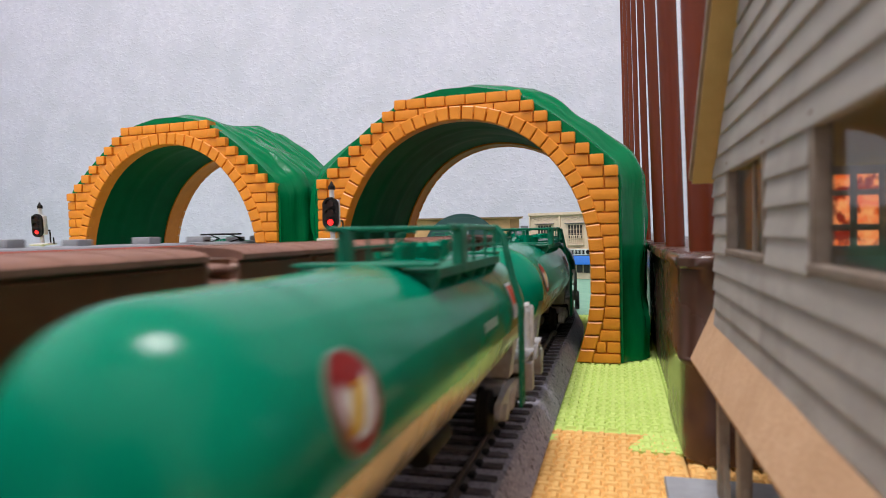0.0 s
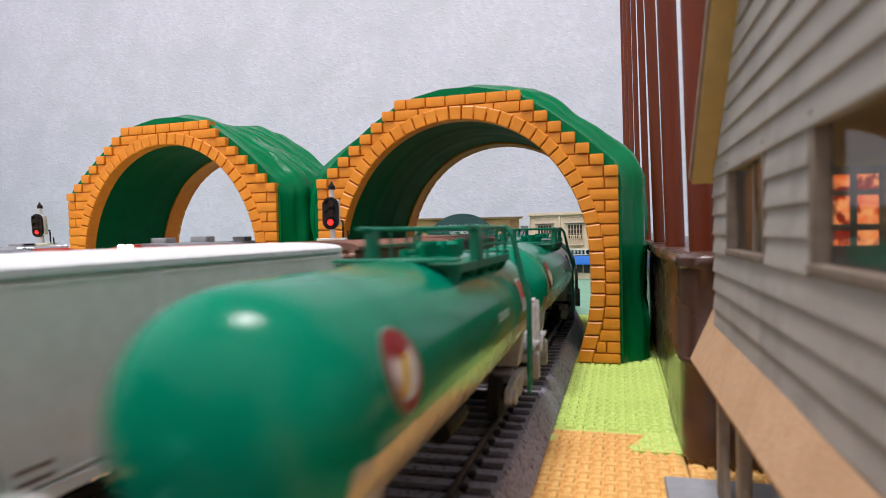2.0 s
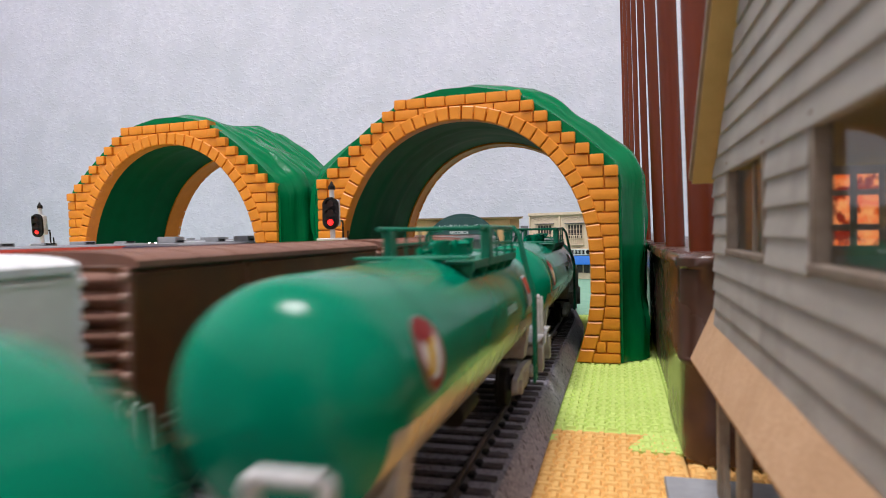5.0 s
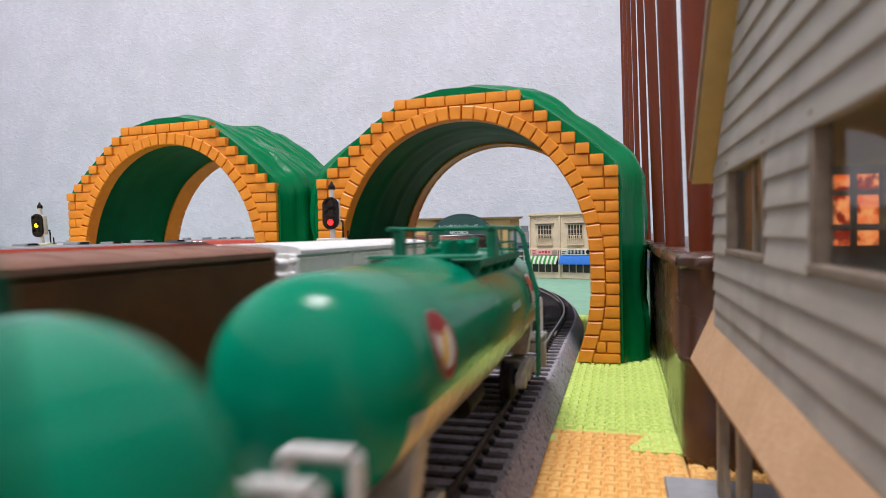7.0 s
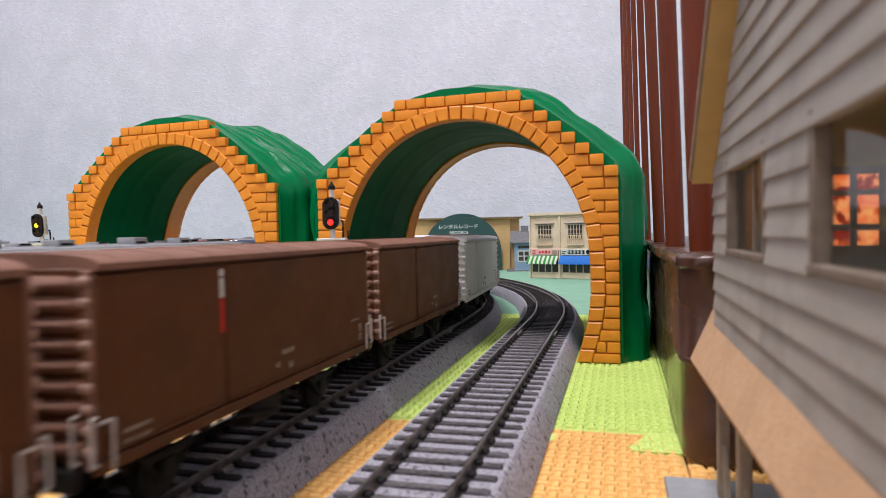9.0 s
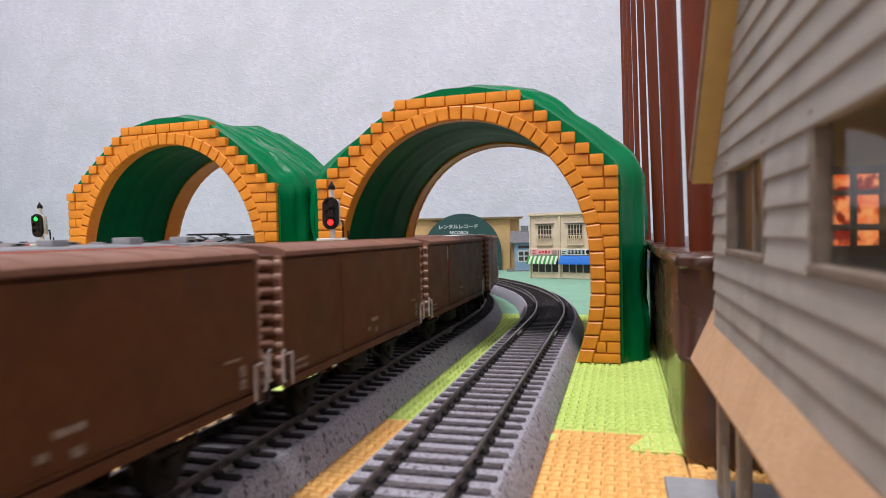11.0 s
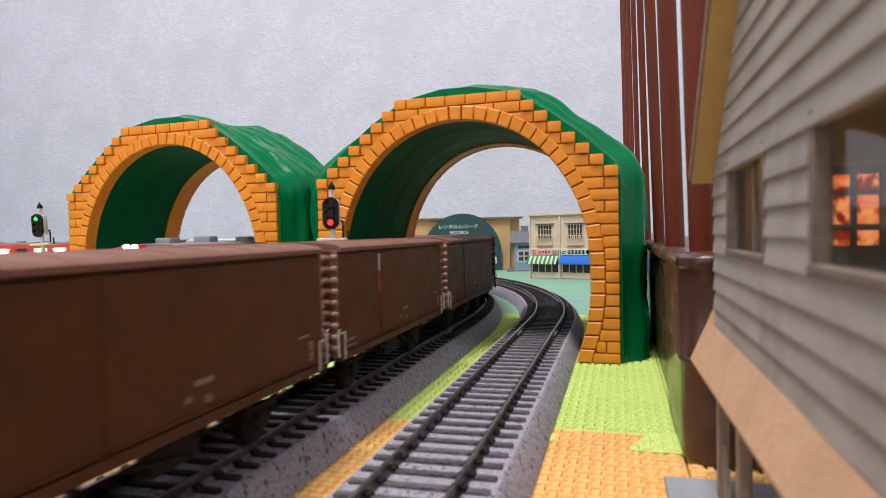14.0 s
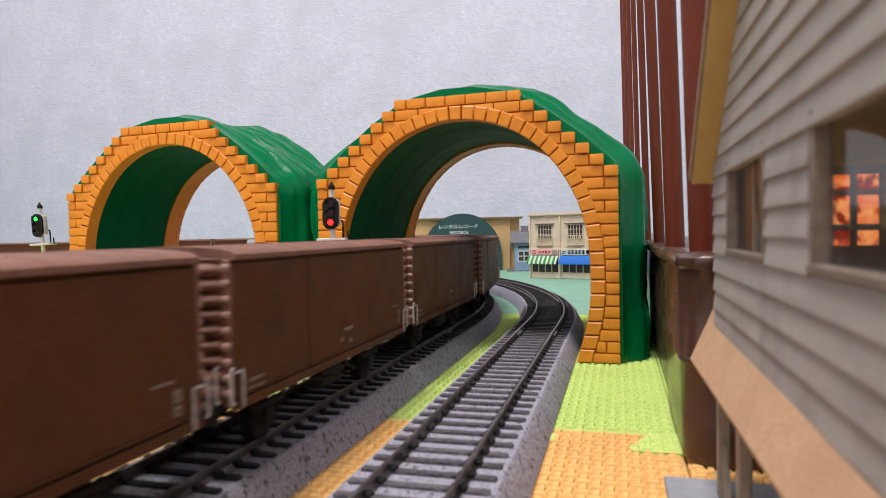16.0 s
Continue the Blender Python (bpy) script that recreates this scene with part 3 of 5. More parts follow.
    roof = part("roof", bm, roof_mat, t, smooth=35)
    bm = bm_new()
    for k in range(9):
        y = -HL + 6.5 + k * 12.0
        loft(bm, [[(x, y - 0.5, z + d) if q == 0 else (x, y + 0.5, z + d) for q, d in ((0, -0.1), (0, 0.09), (1, 0.09), (1, -0.1))] for x, z in prof[1:-1]])
    part("roof_rib", bm, roof_mat, roof)
    # underframe
    bm = bm_new()
    for x in (-6, 6):
        box(bm, x - 1, x + 1, -HL + 2, HL - 2, 9.5, 13.6)
    for y in (-24, -8, 8, 24):
        box(bm, -14.5, 14.5, y - 0.8, y + 0.8, 10.5, 13.4)
    box(bm, 8.5, 13, -6, 8, 5.5, 11.5, 0.8)
    tube(bm, (-11, -12, 8.2), (-11, 4, 8.2), 3.2, 14)
    part("underframe", bm, BLACK, t)
    for y in (-33, 33):
        wheelset(t, y)
        for sx in (-1, 1):
            bm = bm_new()
            x = sx * 11.6
            box(bm, x - 0.6, x + 0.6, y - 6.5, y + 6.5, 8.2, 10.0, 0.3)
            box(bm, x - 0.8, x + 0.8, y - 2.2, y + 2.2, 3.6, 8.4, 0.4)
            for k in (-1, 1):
                tube(bm, (x, y + k * 2, 4.4), (x, y + k * 7.5, 10.4), 0.55, 6)
            part("axle_box", bm, IRON, t)
    bm = bm_new()
    for k in range(2):
        tube(bm, (HW - 3.5, -14 + k * 22, 10.5), (HW - 3.5, 4 + k * 12, 7.2), 0.45, 6)
    part("brake_lever", bm, IRON, t)
    return t


FADED = surface("faded_white_print", (0.34, 0.29, 0.23), (0.18, 0.11, 0.075), 1.0, 0.6)
# Pale brown for the corner ribs: the light they catch is painted in.
RIB_GLINT = surface("brown_rib_painted_glint", (0.40, 0.26, 0.20), (0.26, 0.14, 0.10), 1.0, 0.4)


def bogie(t, y0, mat):
    """Two axles with side frames and springs."""
    bg = new("bogie")
    bg.empty_display_size = 0.005
    bg.parent = t
    bg.matrix_basis = mmpose(0, y0, 0)
    for y in (-11, 11):
        wheelset(bg, y)
    for sx in (-1, 1):
        x = sx * 12.4
        bm = bm_new()
        prism(bm, [(-16, 5.0), (-15, 8.2), (-5, 9.6), (5, 9.6), (15, 8.2), (16, 5.0), (12.5, 4.6), (10, 6.4), (4, 3.2), (-4, 3.2), (-10, 6.4), (-12.5, 4.6)], "x", x - 0.8, x + 0.8)
        for y in (-11, 11):
            tube(bm, (x - 1.2 * sx, y, 5.4), (x + 1.7 * sx, y, 5.4), 2.0, 12)
        for y in (-2.2, 0, 2.2):
            tube(bm, (x + sx * 0.6, y, 3.6), (x + sx * 0.6, y, 8.2), 0.9, 8)
        part("side_frame", bm, mat, bg, smooth=30)
    bm = bm_new()
    box(bm, -11.6, 11.6, -3, 3, 7.2, 10.2, 0.4)
    part("bolster", bm, mat, bg)
    return bg


def tank_car():
    t = thing("tank_car", "glossy green and silver bogie oil tank wagon with walkway", "tank wagon", group="tank wagons of the oil train")
    R, ZC, HL = 16.2, 28.6, 70.6
    AP = 0.30
    seg = 64
    rows = [(-HL, 0.0), (-HL + 0.4, 4.6), (-HL + 1.3, 8.3), (-HL + 2.7, 11.3), (-HL + 4.6, 13.6), (-HL + 6.9, 15.2), (-HL + 9.5, 16.0), (-HL + 12, R), (-32, R), (0, R + 0.35), (32, R)]
    rows += [(5.0 - y, r) for y, r in rows[7::-1]]
    split = -0.14
    for name, mat, upper in (("tank_upper", TANK_GREEN, True), ("tank_lower", TANK_GREY, False)):
        bm = bm_new()
        a0, a1 = (math.asin(split), math.pi - math.asin(split)) if upper else (math.pi - math.asin(split), 2 * math.pi + math.asin(split))
        k = 44 if upper else 28
        rings = []
        for y, r in rows:
            r = max(r, 0.02)
            rings.append([(r * math.cos(a0 + (a1 - a0) * i / k), y, ZC + r * math.sin(a0 + (a1 - a0) * i / k)) for i in range(k + 1)])
        loft(bm, rings, closed=False, caps=False)
        # the ends are green all over: the silver belly spans the straight barrel only
        if not upper:
            bmesh.ops.delete(bm, geom=[f for f in bm.faces if abs(f.calc_center_median().y - 2.5) > HL - 5.0], context="FACES")
        tank = part(name, bm, mat, t, smooth=60)
        if upper:
            top = tank
    k = 28
    a0, a1 = math.pi - math.asin(split), 2 * math.pi + math.asin(split)
    for rr in (rows[:6], rows[-6:]):
        bm = bm_new()
        loft(bm, [[(max(r, 0.02) * math.cos(a0 + (a1 - a0) * i / k), y, ZC + max(r, 0.02) * math.sin(a0 + (a1 - a0) * i / k)) for i in range(k + 1)] for y, r in rr], closed=False, caps=False)
        part("tank_end", bm, TANK_GREEN, t, smooth=60)
    # weld bands
    for y in (-44, 44):
        bm = bm_new()
        for i in range(44):
            b0, b1 = (math.asin(split) + (math.pi - 2 * math.asin(split)) * q / 44 for q in (i, i + 1))
            v = [(math.cos(b) * (R + e), y + d, ZC + math.sin(b) * (R + e)) for b in (b0, b1) for e, d in ((-0.1, -0.4), (0.1, -0.4), (0.1, 0.4), (-0.1, 0.4))]
            vv = [bm.verts.new(p) for p in v]
            bm.faces.new((vv[1], vv[2], vv[6], vv[5]))
        part("weld_band", bm, TANK_GREEN, top)
    # curved badge: dark red oval rim, white field, yellow bar
    def badge(yc, ac, half_y, half_a, mat, lift, oval=True, name="badge", skew=0.0):
        bm = bm_new()
        pts = []
        nn = 32
        for i in range(nn):
            q = 2 * math.pi * i / nn
            cy, cz = math.cos(q), math.sin(q)
            if not oval:
                s = 1 / max(abs(cy), abs(cz))
                cy, cz = cy * s, cz * s
            a = ac + half_a * cz
            pts.append((math.cos(a) * (R + lift), yc + half_y * cy + skew * cz, ZC + math.sin(a) * (R + lift)))
        mid_a = ac
        c = bm.verts.new((math.cos(mid_a) * (R + lift), yc, ZC + math.sin(mid_a) * (R + lift)))
        vs = [bm.verts.new(p) for p in pts]
        for i in range(nn):
            bm.faces.new((c, vs[i], vs[(i + 1) % nn]))
        bmesh.ops.recalc_face_normals(bm, faces=bm.faces)
        return part(name, bm, mat, top)
    badge(-49.3, AP, 5.9, 0.35, FADED_PALE, 0.2, name="badge_edge")
    badge(-49.3, AP, 5.5, 0.325, DARK_RED, 0.28, name="badge_rim")
    badge(-49.3, AP, 4.0, 0.235, WHITE, 0.36, name="badge_field")
    badge(-49.9, AP - 0.03, 1.5, 0.14, YELLOW, 0.44, oval=False, name="badge_bar", skew=1.6)
    badge(-49.5, AP + 0.17, 2.9, 0.10, DARK_RED, 0.43, name="badge_mark")
    badge(48.3, 0.28, 3.6, 0.27, WHITE, 0.25, oval=False, name="notice_plate")
    badge(48.3, 0.36, 2.9, 0.14, surface("orange_red_card", (0.75, 0.10, 0.04), size=2, rough=0.5), 0.33, oval=False, name="notice_card")
    badge(12, 0.17, 12.5, 0.055, FADED_PALE, 0.22, oval=False, name="lettering")
    # walkway, domes and railing on top
    bm = bm_new()
    for sx in (-1, 1):
        xa, xb = sorted((sx * 5.2, sx * 12.4))
        box(bm, xa, xb, -8, 47, ZC + R - 1.6, ZC + R - 0.9, 0.15)
        box(bm, sx * 12.4 - 0.3, sx * 12.4 + 0.3, -8, 47, ZC + R - 2.4, ZC + R - 0.7)
    for y in (-8, 47):
        box(bm, -12.4, 12.4, y - 2.5, y + 2.5, ZC + R - 0.4, ZC + R + 0.3, 0.15)
    part("walkway", bm, TANK_GREEN_DARK, t)
    for y in (-6, 8, 21, 33, 45):
        for sx in (-1, 1):
            bm = bm_new()
            prism(bm, [(sx * 12.3, ZC + R - 1.8), (sx * 12.3, ZC + R - 2.6), (sx * 11.2, ZC + R - 5.0), (sx * 7, ZC + R - 1.8)], "y", y - 0.5, y + 0.5)
            part("bracket", bm, TANK_GREEN_DARK, t)
    ZT = ZC + R
    bm = bm_new()
    tube(bm, (0, 22, ZT - 1), (0, 22, ZT + 2.4), 4.6, 24)
    tube(bm, (0, 22, ZT + 2.4), (0, 22, ZT + 3.2), 5.2, 24, 4.2)
    for k in range(6):
        a = k * math.pi / 3
        tube(bm, (4.9 * math.cos(a), 22 + 4.9 * math.sin(a), ZT + 1.4), (4.9 * math.cos(a), 22 + 4.9 * math.sin(a), ZT + 3.4), 0.6, 6)
    part("manhole", bm, TANK_GREEN, t, smooth=30)
    for y, r, h in ((10, 1.6, 2.8), (6, 1.2, 2.0), (33, 1.8, 2.4), (38, 1.1, 3.0)):
        bm = bm_new()
        tube(bm, (1.2, y, ZT - 1), (1.2, y, ZT + h), r, 14)
        tube(bm, (1.2, y, ZT + h), (1.2, y, ZT + h + 0.6), r * 1.3, 14)
        part("valve", bm, TANK_GREEN, t, smooth=30)
    bm = bm_new()
    poly_tube(bm, [(-2.5, 4, ZT + 1.0), (-2.5, 40, ZT + 1.0)], 0.6, 8)
    for y in (4, 16, 28, 40):
        tube(bm, (-2.5, y, ZT + 0.4), (-2.5, y, ZT + 1.8), 0.9, 8)
    part("pipe", bm, TANK_GREEN, t)
    # railing: stout posts at the walkway's ends, thin rails
    TOP = ZT + 6.4
    for sx in (-1, 1):
        bm = bm_new()
        box(bm, sx * 11.8 - 1.1, sx * 11.8 + 1.1, 8.0, 12.2, ZT - 2.2, TOP, 0.2)
        box(bm, sx * 11.8 - 0.9, sx * 11.8 + 0.9, 7.0, 13.0, TOP - 0.9, TOP + 0.2, 0.2)
        part("railing_post", bm, TANK_GREEN_DARK, t)
        bm = bm_new()
        tube(bm, (sx * 11.8, 45, ZT - 1.5), (sx * 11.8, 45, TOP), 0.42, 8)
        part("railing_post", bm, TANK_GREEN_DARK, t)
        bm = bm_new()
        poly_tube(bm, [(sx * 11.8, 2, TOP - 0.2), (sx * 11.8, 45, TOP - 0.2)], 0.55, 6)
        part("handrail", bm, TANK_GREEN_DARK, t)
        bm = bm_new()
        poly_tube(bm, [(sx * 11.8, 10, ZT + 2.4), (sx * 11.8, 45, ZT + 2.4)], 0.3, 6)
        part("handrail", bm, TANK_GREEN_DARK, t)
        for y in (22, 34):
            bm = bm_new()
            tube(bm, (sx * 11.8, y, ZT - 1.5), (sx * 11.8, y, TOP), 0.34, 6)
            part("railing_post", bm, TANK_GREEN_DARK, t)
    for y in (10, 45):
        bm = bm_new()
        poly_tube(bm, [(-11.8, y, TOP - 0.2), (11.8, y, TOP - 0.2)], 0.4, 6)
        part("handrail", bm, TANK_GREEN_DARK, t)
    # ladders at the sides, hooped over at the top
    for sx in (-1, 1):
        bm = bm_new()
        for y in (46.0, 50.0):
            poly_tube(bm, [(sx * 9.6, y - 1, TOP - 1.0), (sx * 11.6, y, TOP + 0.2), (sx * 13.4, y, TOP - 2.0), (sx * 15.6, y, ZT - 6), (sx * 17.6, y, ZC + 3), (sx * 17.6, y, 7.0)], 0.5, 6)
        for k in range(8):
            z = 8 + k * 3.3
            tube(bm, (sx * 17.6, 46.0, z), (sx * 17.6, 50.0, z), 0.36, 6)
        part("ladder", bm, TANK_GREEN_DARK, t)
    # underframe: end sills, stub sills, saddles
    for sy in (-1, 1):
        bm = bm_new()
        ya, yb = sorted((sy * 79, sy * 80.8))
        box(bm, -16.5, 16.5, ya, yb, 10.2, 14.6, 0.3)
        for x in (-13.5, 13.5):
            box(bm, x - 1.4, x + 1.4, min(sy * 66, sy * 80), max(sy * 66, sy * 80), 10.8, 13.4, 0.3)
        box(bm, -4.5, 4.5, min(sy * 40, sy * 80), max(sy * 40, sy * 80), 9.8, 13.8, 0.3)
        box(bm, -16.2, 16.2, min(sy * 67, sy * 79.5), max(sy * 67, sy * 79.5), 14.0, 14.9, 0.2)
        part("end_frame", bm, FRAME_GREY, t)
        bm = bm_new()
        ya, yb = sorted((sy * 54.5, sy * 60.5))
        prism(bm, [(-14.8, ZC - 6.0), (-13.2, 12), (13.2, 12), (14.8, ZC - 6.0), (12, ZC - 11.2), (0, ZC - 16.0), (-12, ZC - 11.2)], "y", ya, yb)
        part("saddle", bm, FRAME_GREY, t)
        for x in (-14.5, 14.5):
            bm = bm_new()
            poly_tube(bm, [(x, sy * 80.2, 13), (x, sy * 80.2, 26.0), (x * 0.97, sy * 80.2, 26.9), (x * 0.46, sy * 80.2, 26.9), (x * 0.43, sy * 80.2, 26.0), (x * 0.43, sy * 80.2, 13)], 0.95, 8)
            tube(bm, (x, sy * 80.2, 19.5), (x * 0.47, sy * 80.2, 19.5), 0.6, 8)
            part("end_rail", bm, FRAME_WHITE, t, "off-white painted end handrail")
            bm = bm_new()
            box(bm, x - 2.2, x + 2.2, min(sy * 76, sy * 80), max(sy * 76, sy * 80), 14.2, 15.4, 0.3)
            part("tread", bm, FRAME_GREY, t)
        for x in (-15.8, 15.8):
            bm = bm_new()
            box(bm, x - 1.2, x + 1.2, min(sy * 72, sy * 76), max(sy * 72, sy * 76), 4.5, 12.5, 0.3)
            part("step", bm, FRAME_GREY, t)
        bm = bm_new()
        box(bm, -1.6, 1.6, min(sy * 74, sy * 84), max(sy * 74, sy * 84), 8.6, 11.6, 0.5)
        box(bm, -2.7, 2.7, min(sy * 81.4, sy * 84.6), max(sy * 81.4, sy * 84.6), 8.0, 12.2, 0.7)
        part("coupler", bm, IRON, t)
        bogie(t, sy * 57.5, FRAME_GREY)
    bm = bm_new()
    tube(bm, (5, 2, 9.2), (5, 18, 9.2), 2.6, 14)
    part("air_reservoir", bm, IRON, t, smooth=30)
    bm = bm_new()
    box(bm, -12, -6, -10, 4, 7, 12, 0.5)
    part("brake_cylinder", bm, IRON, t)
    bm = bm_new()
    box(bm, -1.5, 1.5, -40, 40, 10.0, 12.4)
    part("centre_sill", bm, IRON, t)
    return t


DARK_RED = surface("dark_red_print", (0.30, 0.012, 0.012), size=2, rough=0.4)
FRAME_WHITE = surface("off_white_frame_paint", (0.62, 0.61, 0.60), (0.5, 0.49, 0.48), 2, 0.45)
TANK_GREEN_DARK = surface("walkway_green_paint", (0.0, 0.17, 0.095), (0.0, 0.14, 0.075), 3, 0.4, bump=0.1)
FADED_PALE = surface("pale_print", (0.25, 0.42, 0.34), size=1.5, rough=0.5)


def emu_car(body_mat, label, lit=True, cab=False, pantograph=False, small=False):
    """Passenger car of the trains beyond; only the roofs rise into view."""
    t = thing("passenger_car", label, "train car", group="passenger trains on the far tracks")
    HL, HW = 119.0, 17.6
    bm = bm_new()
    prof = [(-HW, 11), (-HW - 0.2, 28), (-HW + 0.6, 43.5), (-HW + 2.0, 46.4), (HW - 2.0, 46.4), (HW - 0.6, 43.5), (HW + 0.2, 28), (HW, 11)]
    if cab:
        rings = []
        for y, s, dz in ((-HL, 1, 0), (HL - 26, 1, 0), (HL - 14, 0.96, 1.5), (HL - 6, 0.86, 5.5), (HL - 1.5, 0.7, 12), (HL, 0.5, 18)):
            rings.append([(x * s, y, min(z, 46.4 - dz)) for x, z in prof])
        loft(bm, rings)
    else:
        prism(bm, prof, "y", -HL, HL)
    body = part("body", bm, body_mat, t, smooth=35)
    bm = bm_new()
    end = HL - 24 if cab else HL - 0.5
    prism(bm, [(-HW + 2.2, 45.9), (-HW + 3.4, 47.0), (0, 47.7), (HW - 3.4, 47.0), (HW - 2.2, 45.9)], "y", -HL + 0.5, end)
    part("roof", bm, ROOF_GREY, t, smooth=35)
    step, half, high = (24.0, 4.0, 49.3) if small else (33.0, 4.2, 50.8)
    y = -HL + 16
    k = 0
    while y < end - half - 3:
        bm = bm_new()
        w = 5.0 if k % 2 == 0 else 4.2
        box(bm, -w, w, y - half, y + half, 47.0, high - 0.5 * (k % 2), 0.6, 2)
        unit = part("air_conditioner", bm, AC_GREY, t)
        bm = bm_new()
        box(bm, w - 3, w + 0.12, y - half * 0.7, y + half * 0.7, 48.0, 48.9, 0.05)
        part("grille", bm, BLACK, unit)
        y += step * (1.0 if k % 3 else 1.25)
        k += 1
    if pantograph:
        bm = bm_new()
        y = -HL + 45
        for sx in (-1, 1):
            poly_tube(bm, [(sx * 6, y - 8, 47), (sx * 7, y + 6, 49.2), (sx * 6, y - 6, 51.6)], 0.4, 6)
        tube(bm, (-12, y - 6, 51.8), (12, y - 6, 51.8), 0.5, 6)
        tube(bm, (-12, y - 3.5, 51.8), (12, y - 3.5, 51.8), 0.5, 6)
        part("pantograph", bm, BLACK, t)
    for sx in (-1, 1):
        for k in range(8):
            y = -HL + 16 + k * 26.5
            if cab and y > HL - 34:
                continue
            bm = bm_new()
            xa, xb = sorted((sx * HW, sx * (HW + 0.45)))
            box(bm, xa, xb, y, y + 15, 31.0, 40.5, 0.15)
            part("window", bm, LIT_WINDOW if lit and k % 3 else DARK_GLASS, body)
    if cab:
        bm = bm_new()
        prism(bm, [(-HW * 0.75, 0), (HW * 0.75, 0), (HW * 0.55, 9), (-HW * 0.55, 9)], "y", -0.4, 0.4)
        ob = part("windscreen", bm, DARK_GLASS, body)
        ob.matrix_basis = mmpose(0, HL - 3.6, 28, 52)
        for sx in (-1, 1):
            bm = bm_new()
            tube(bm, (sx * 6, HL - 8, 41.0), (sx * 6, HL - 3.2, 40.4), 2.0, 14)
            part("headlight", bm, HEADLIGHT, body, "lit white headlight")
        bm = bm_new()
        box(bm, -4.5, 4.5, HL - 19, HL - 13.4, 44.0, 47.4, 0.8, 2)
        pod = part("lamp_pod", bm, body_mat, body)
        for sx in (-1, 1):
            bm = bm_new()
            tube(bm, (sx * 2.2, HL - 13.6, 46.2), (sx * 2.2, HL - 12.9, 46.2), 1.4, 14)
            part("roof_headlight", bm, HEADLIGHT, pod, "lit white roof headlight")
    for y in (-80, 80):
        bogie(t, y, BLACK)
    return t


ROOF_GREY = surface("grey_car_roof", (0.24, 0.245, 0.26), size=5, rough=0.6, bump=0.1)
AC_GREY = surface("grey_roof_unit", (0.30, 0.31, 0.32), size=3, rough=0.55, bump=0.1)
DARK_GLASS = surface("dark_window", (0.03, 0.035, 0.04), size=4, rough=0.1)
LIT_WINDOW = surface("lit_window", (0.7, 0.75, 0.8), size=6, rough=0.2, emit=(0.85, 0.93, 1.0), power=2.2)
HEADLIGHT = surface("headlight_lens", (0.9, 0.9, 0.9), size=2, rough=0.2, emit=(0.95, 0.98, 1.0), power=14.0)
EMU_RED = surface("red_car_paint", (0.52, 0.07, 0.045), (0.45, 0.055, 0.035), 6, 0.3)
EMU_BLUE = surface("dark_blue_car_paint", (0.035, 0.045, 0.11), (0.03, 0.04, 0.09), 6, 0.3)
EMU_SILVER = surface("silver_car_side", (0.55, 0.56, 0.58), (0.48, 0.49, 0.5), 6, 0.3, 0.4)


# ---- signals ----
RED_LIT = surface("signal_red_lit", (0.6, 0.02, 0.02), size=1, rough=0.3, emit=(1.0, 0.02, 0.02), power=2.6)
YELLOW_LIT = surface("signal_yellow_lit", (0.7, 0.5, 0.02), size=1, rough=0.3, emit=(1.0, 0.62, 0.02), power=2.8)
GREEN_LIT = surface("signal_green_lit", (0.02, 0.5, 0.05), size=1, rough=0.3, emit=(0.03, 1.0, 0.10), power=2.4)
SIGNAL_WHITE = surface("signal_white", (0.72, 0.72, 0.70), size=2, rough=0.45)
LENS_DARK = surface("unlit_lens", (0.05, 0.025, 0.02), size=1, rough=0.12)


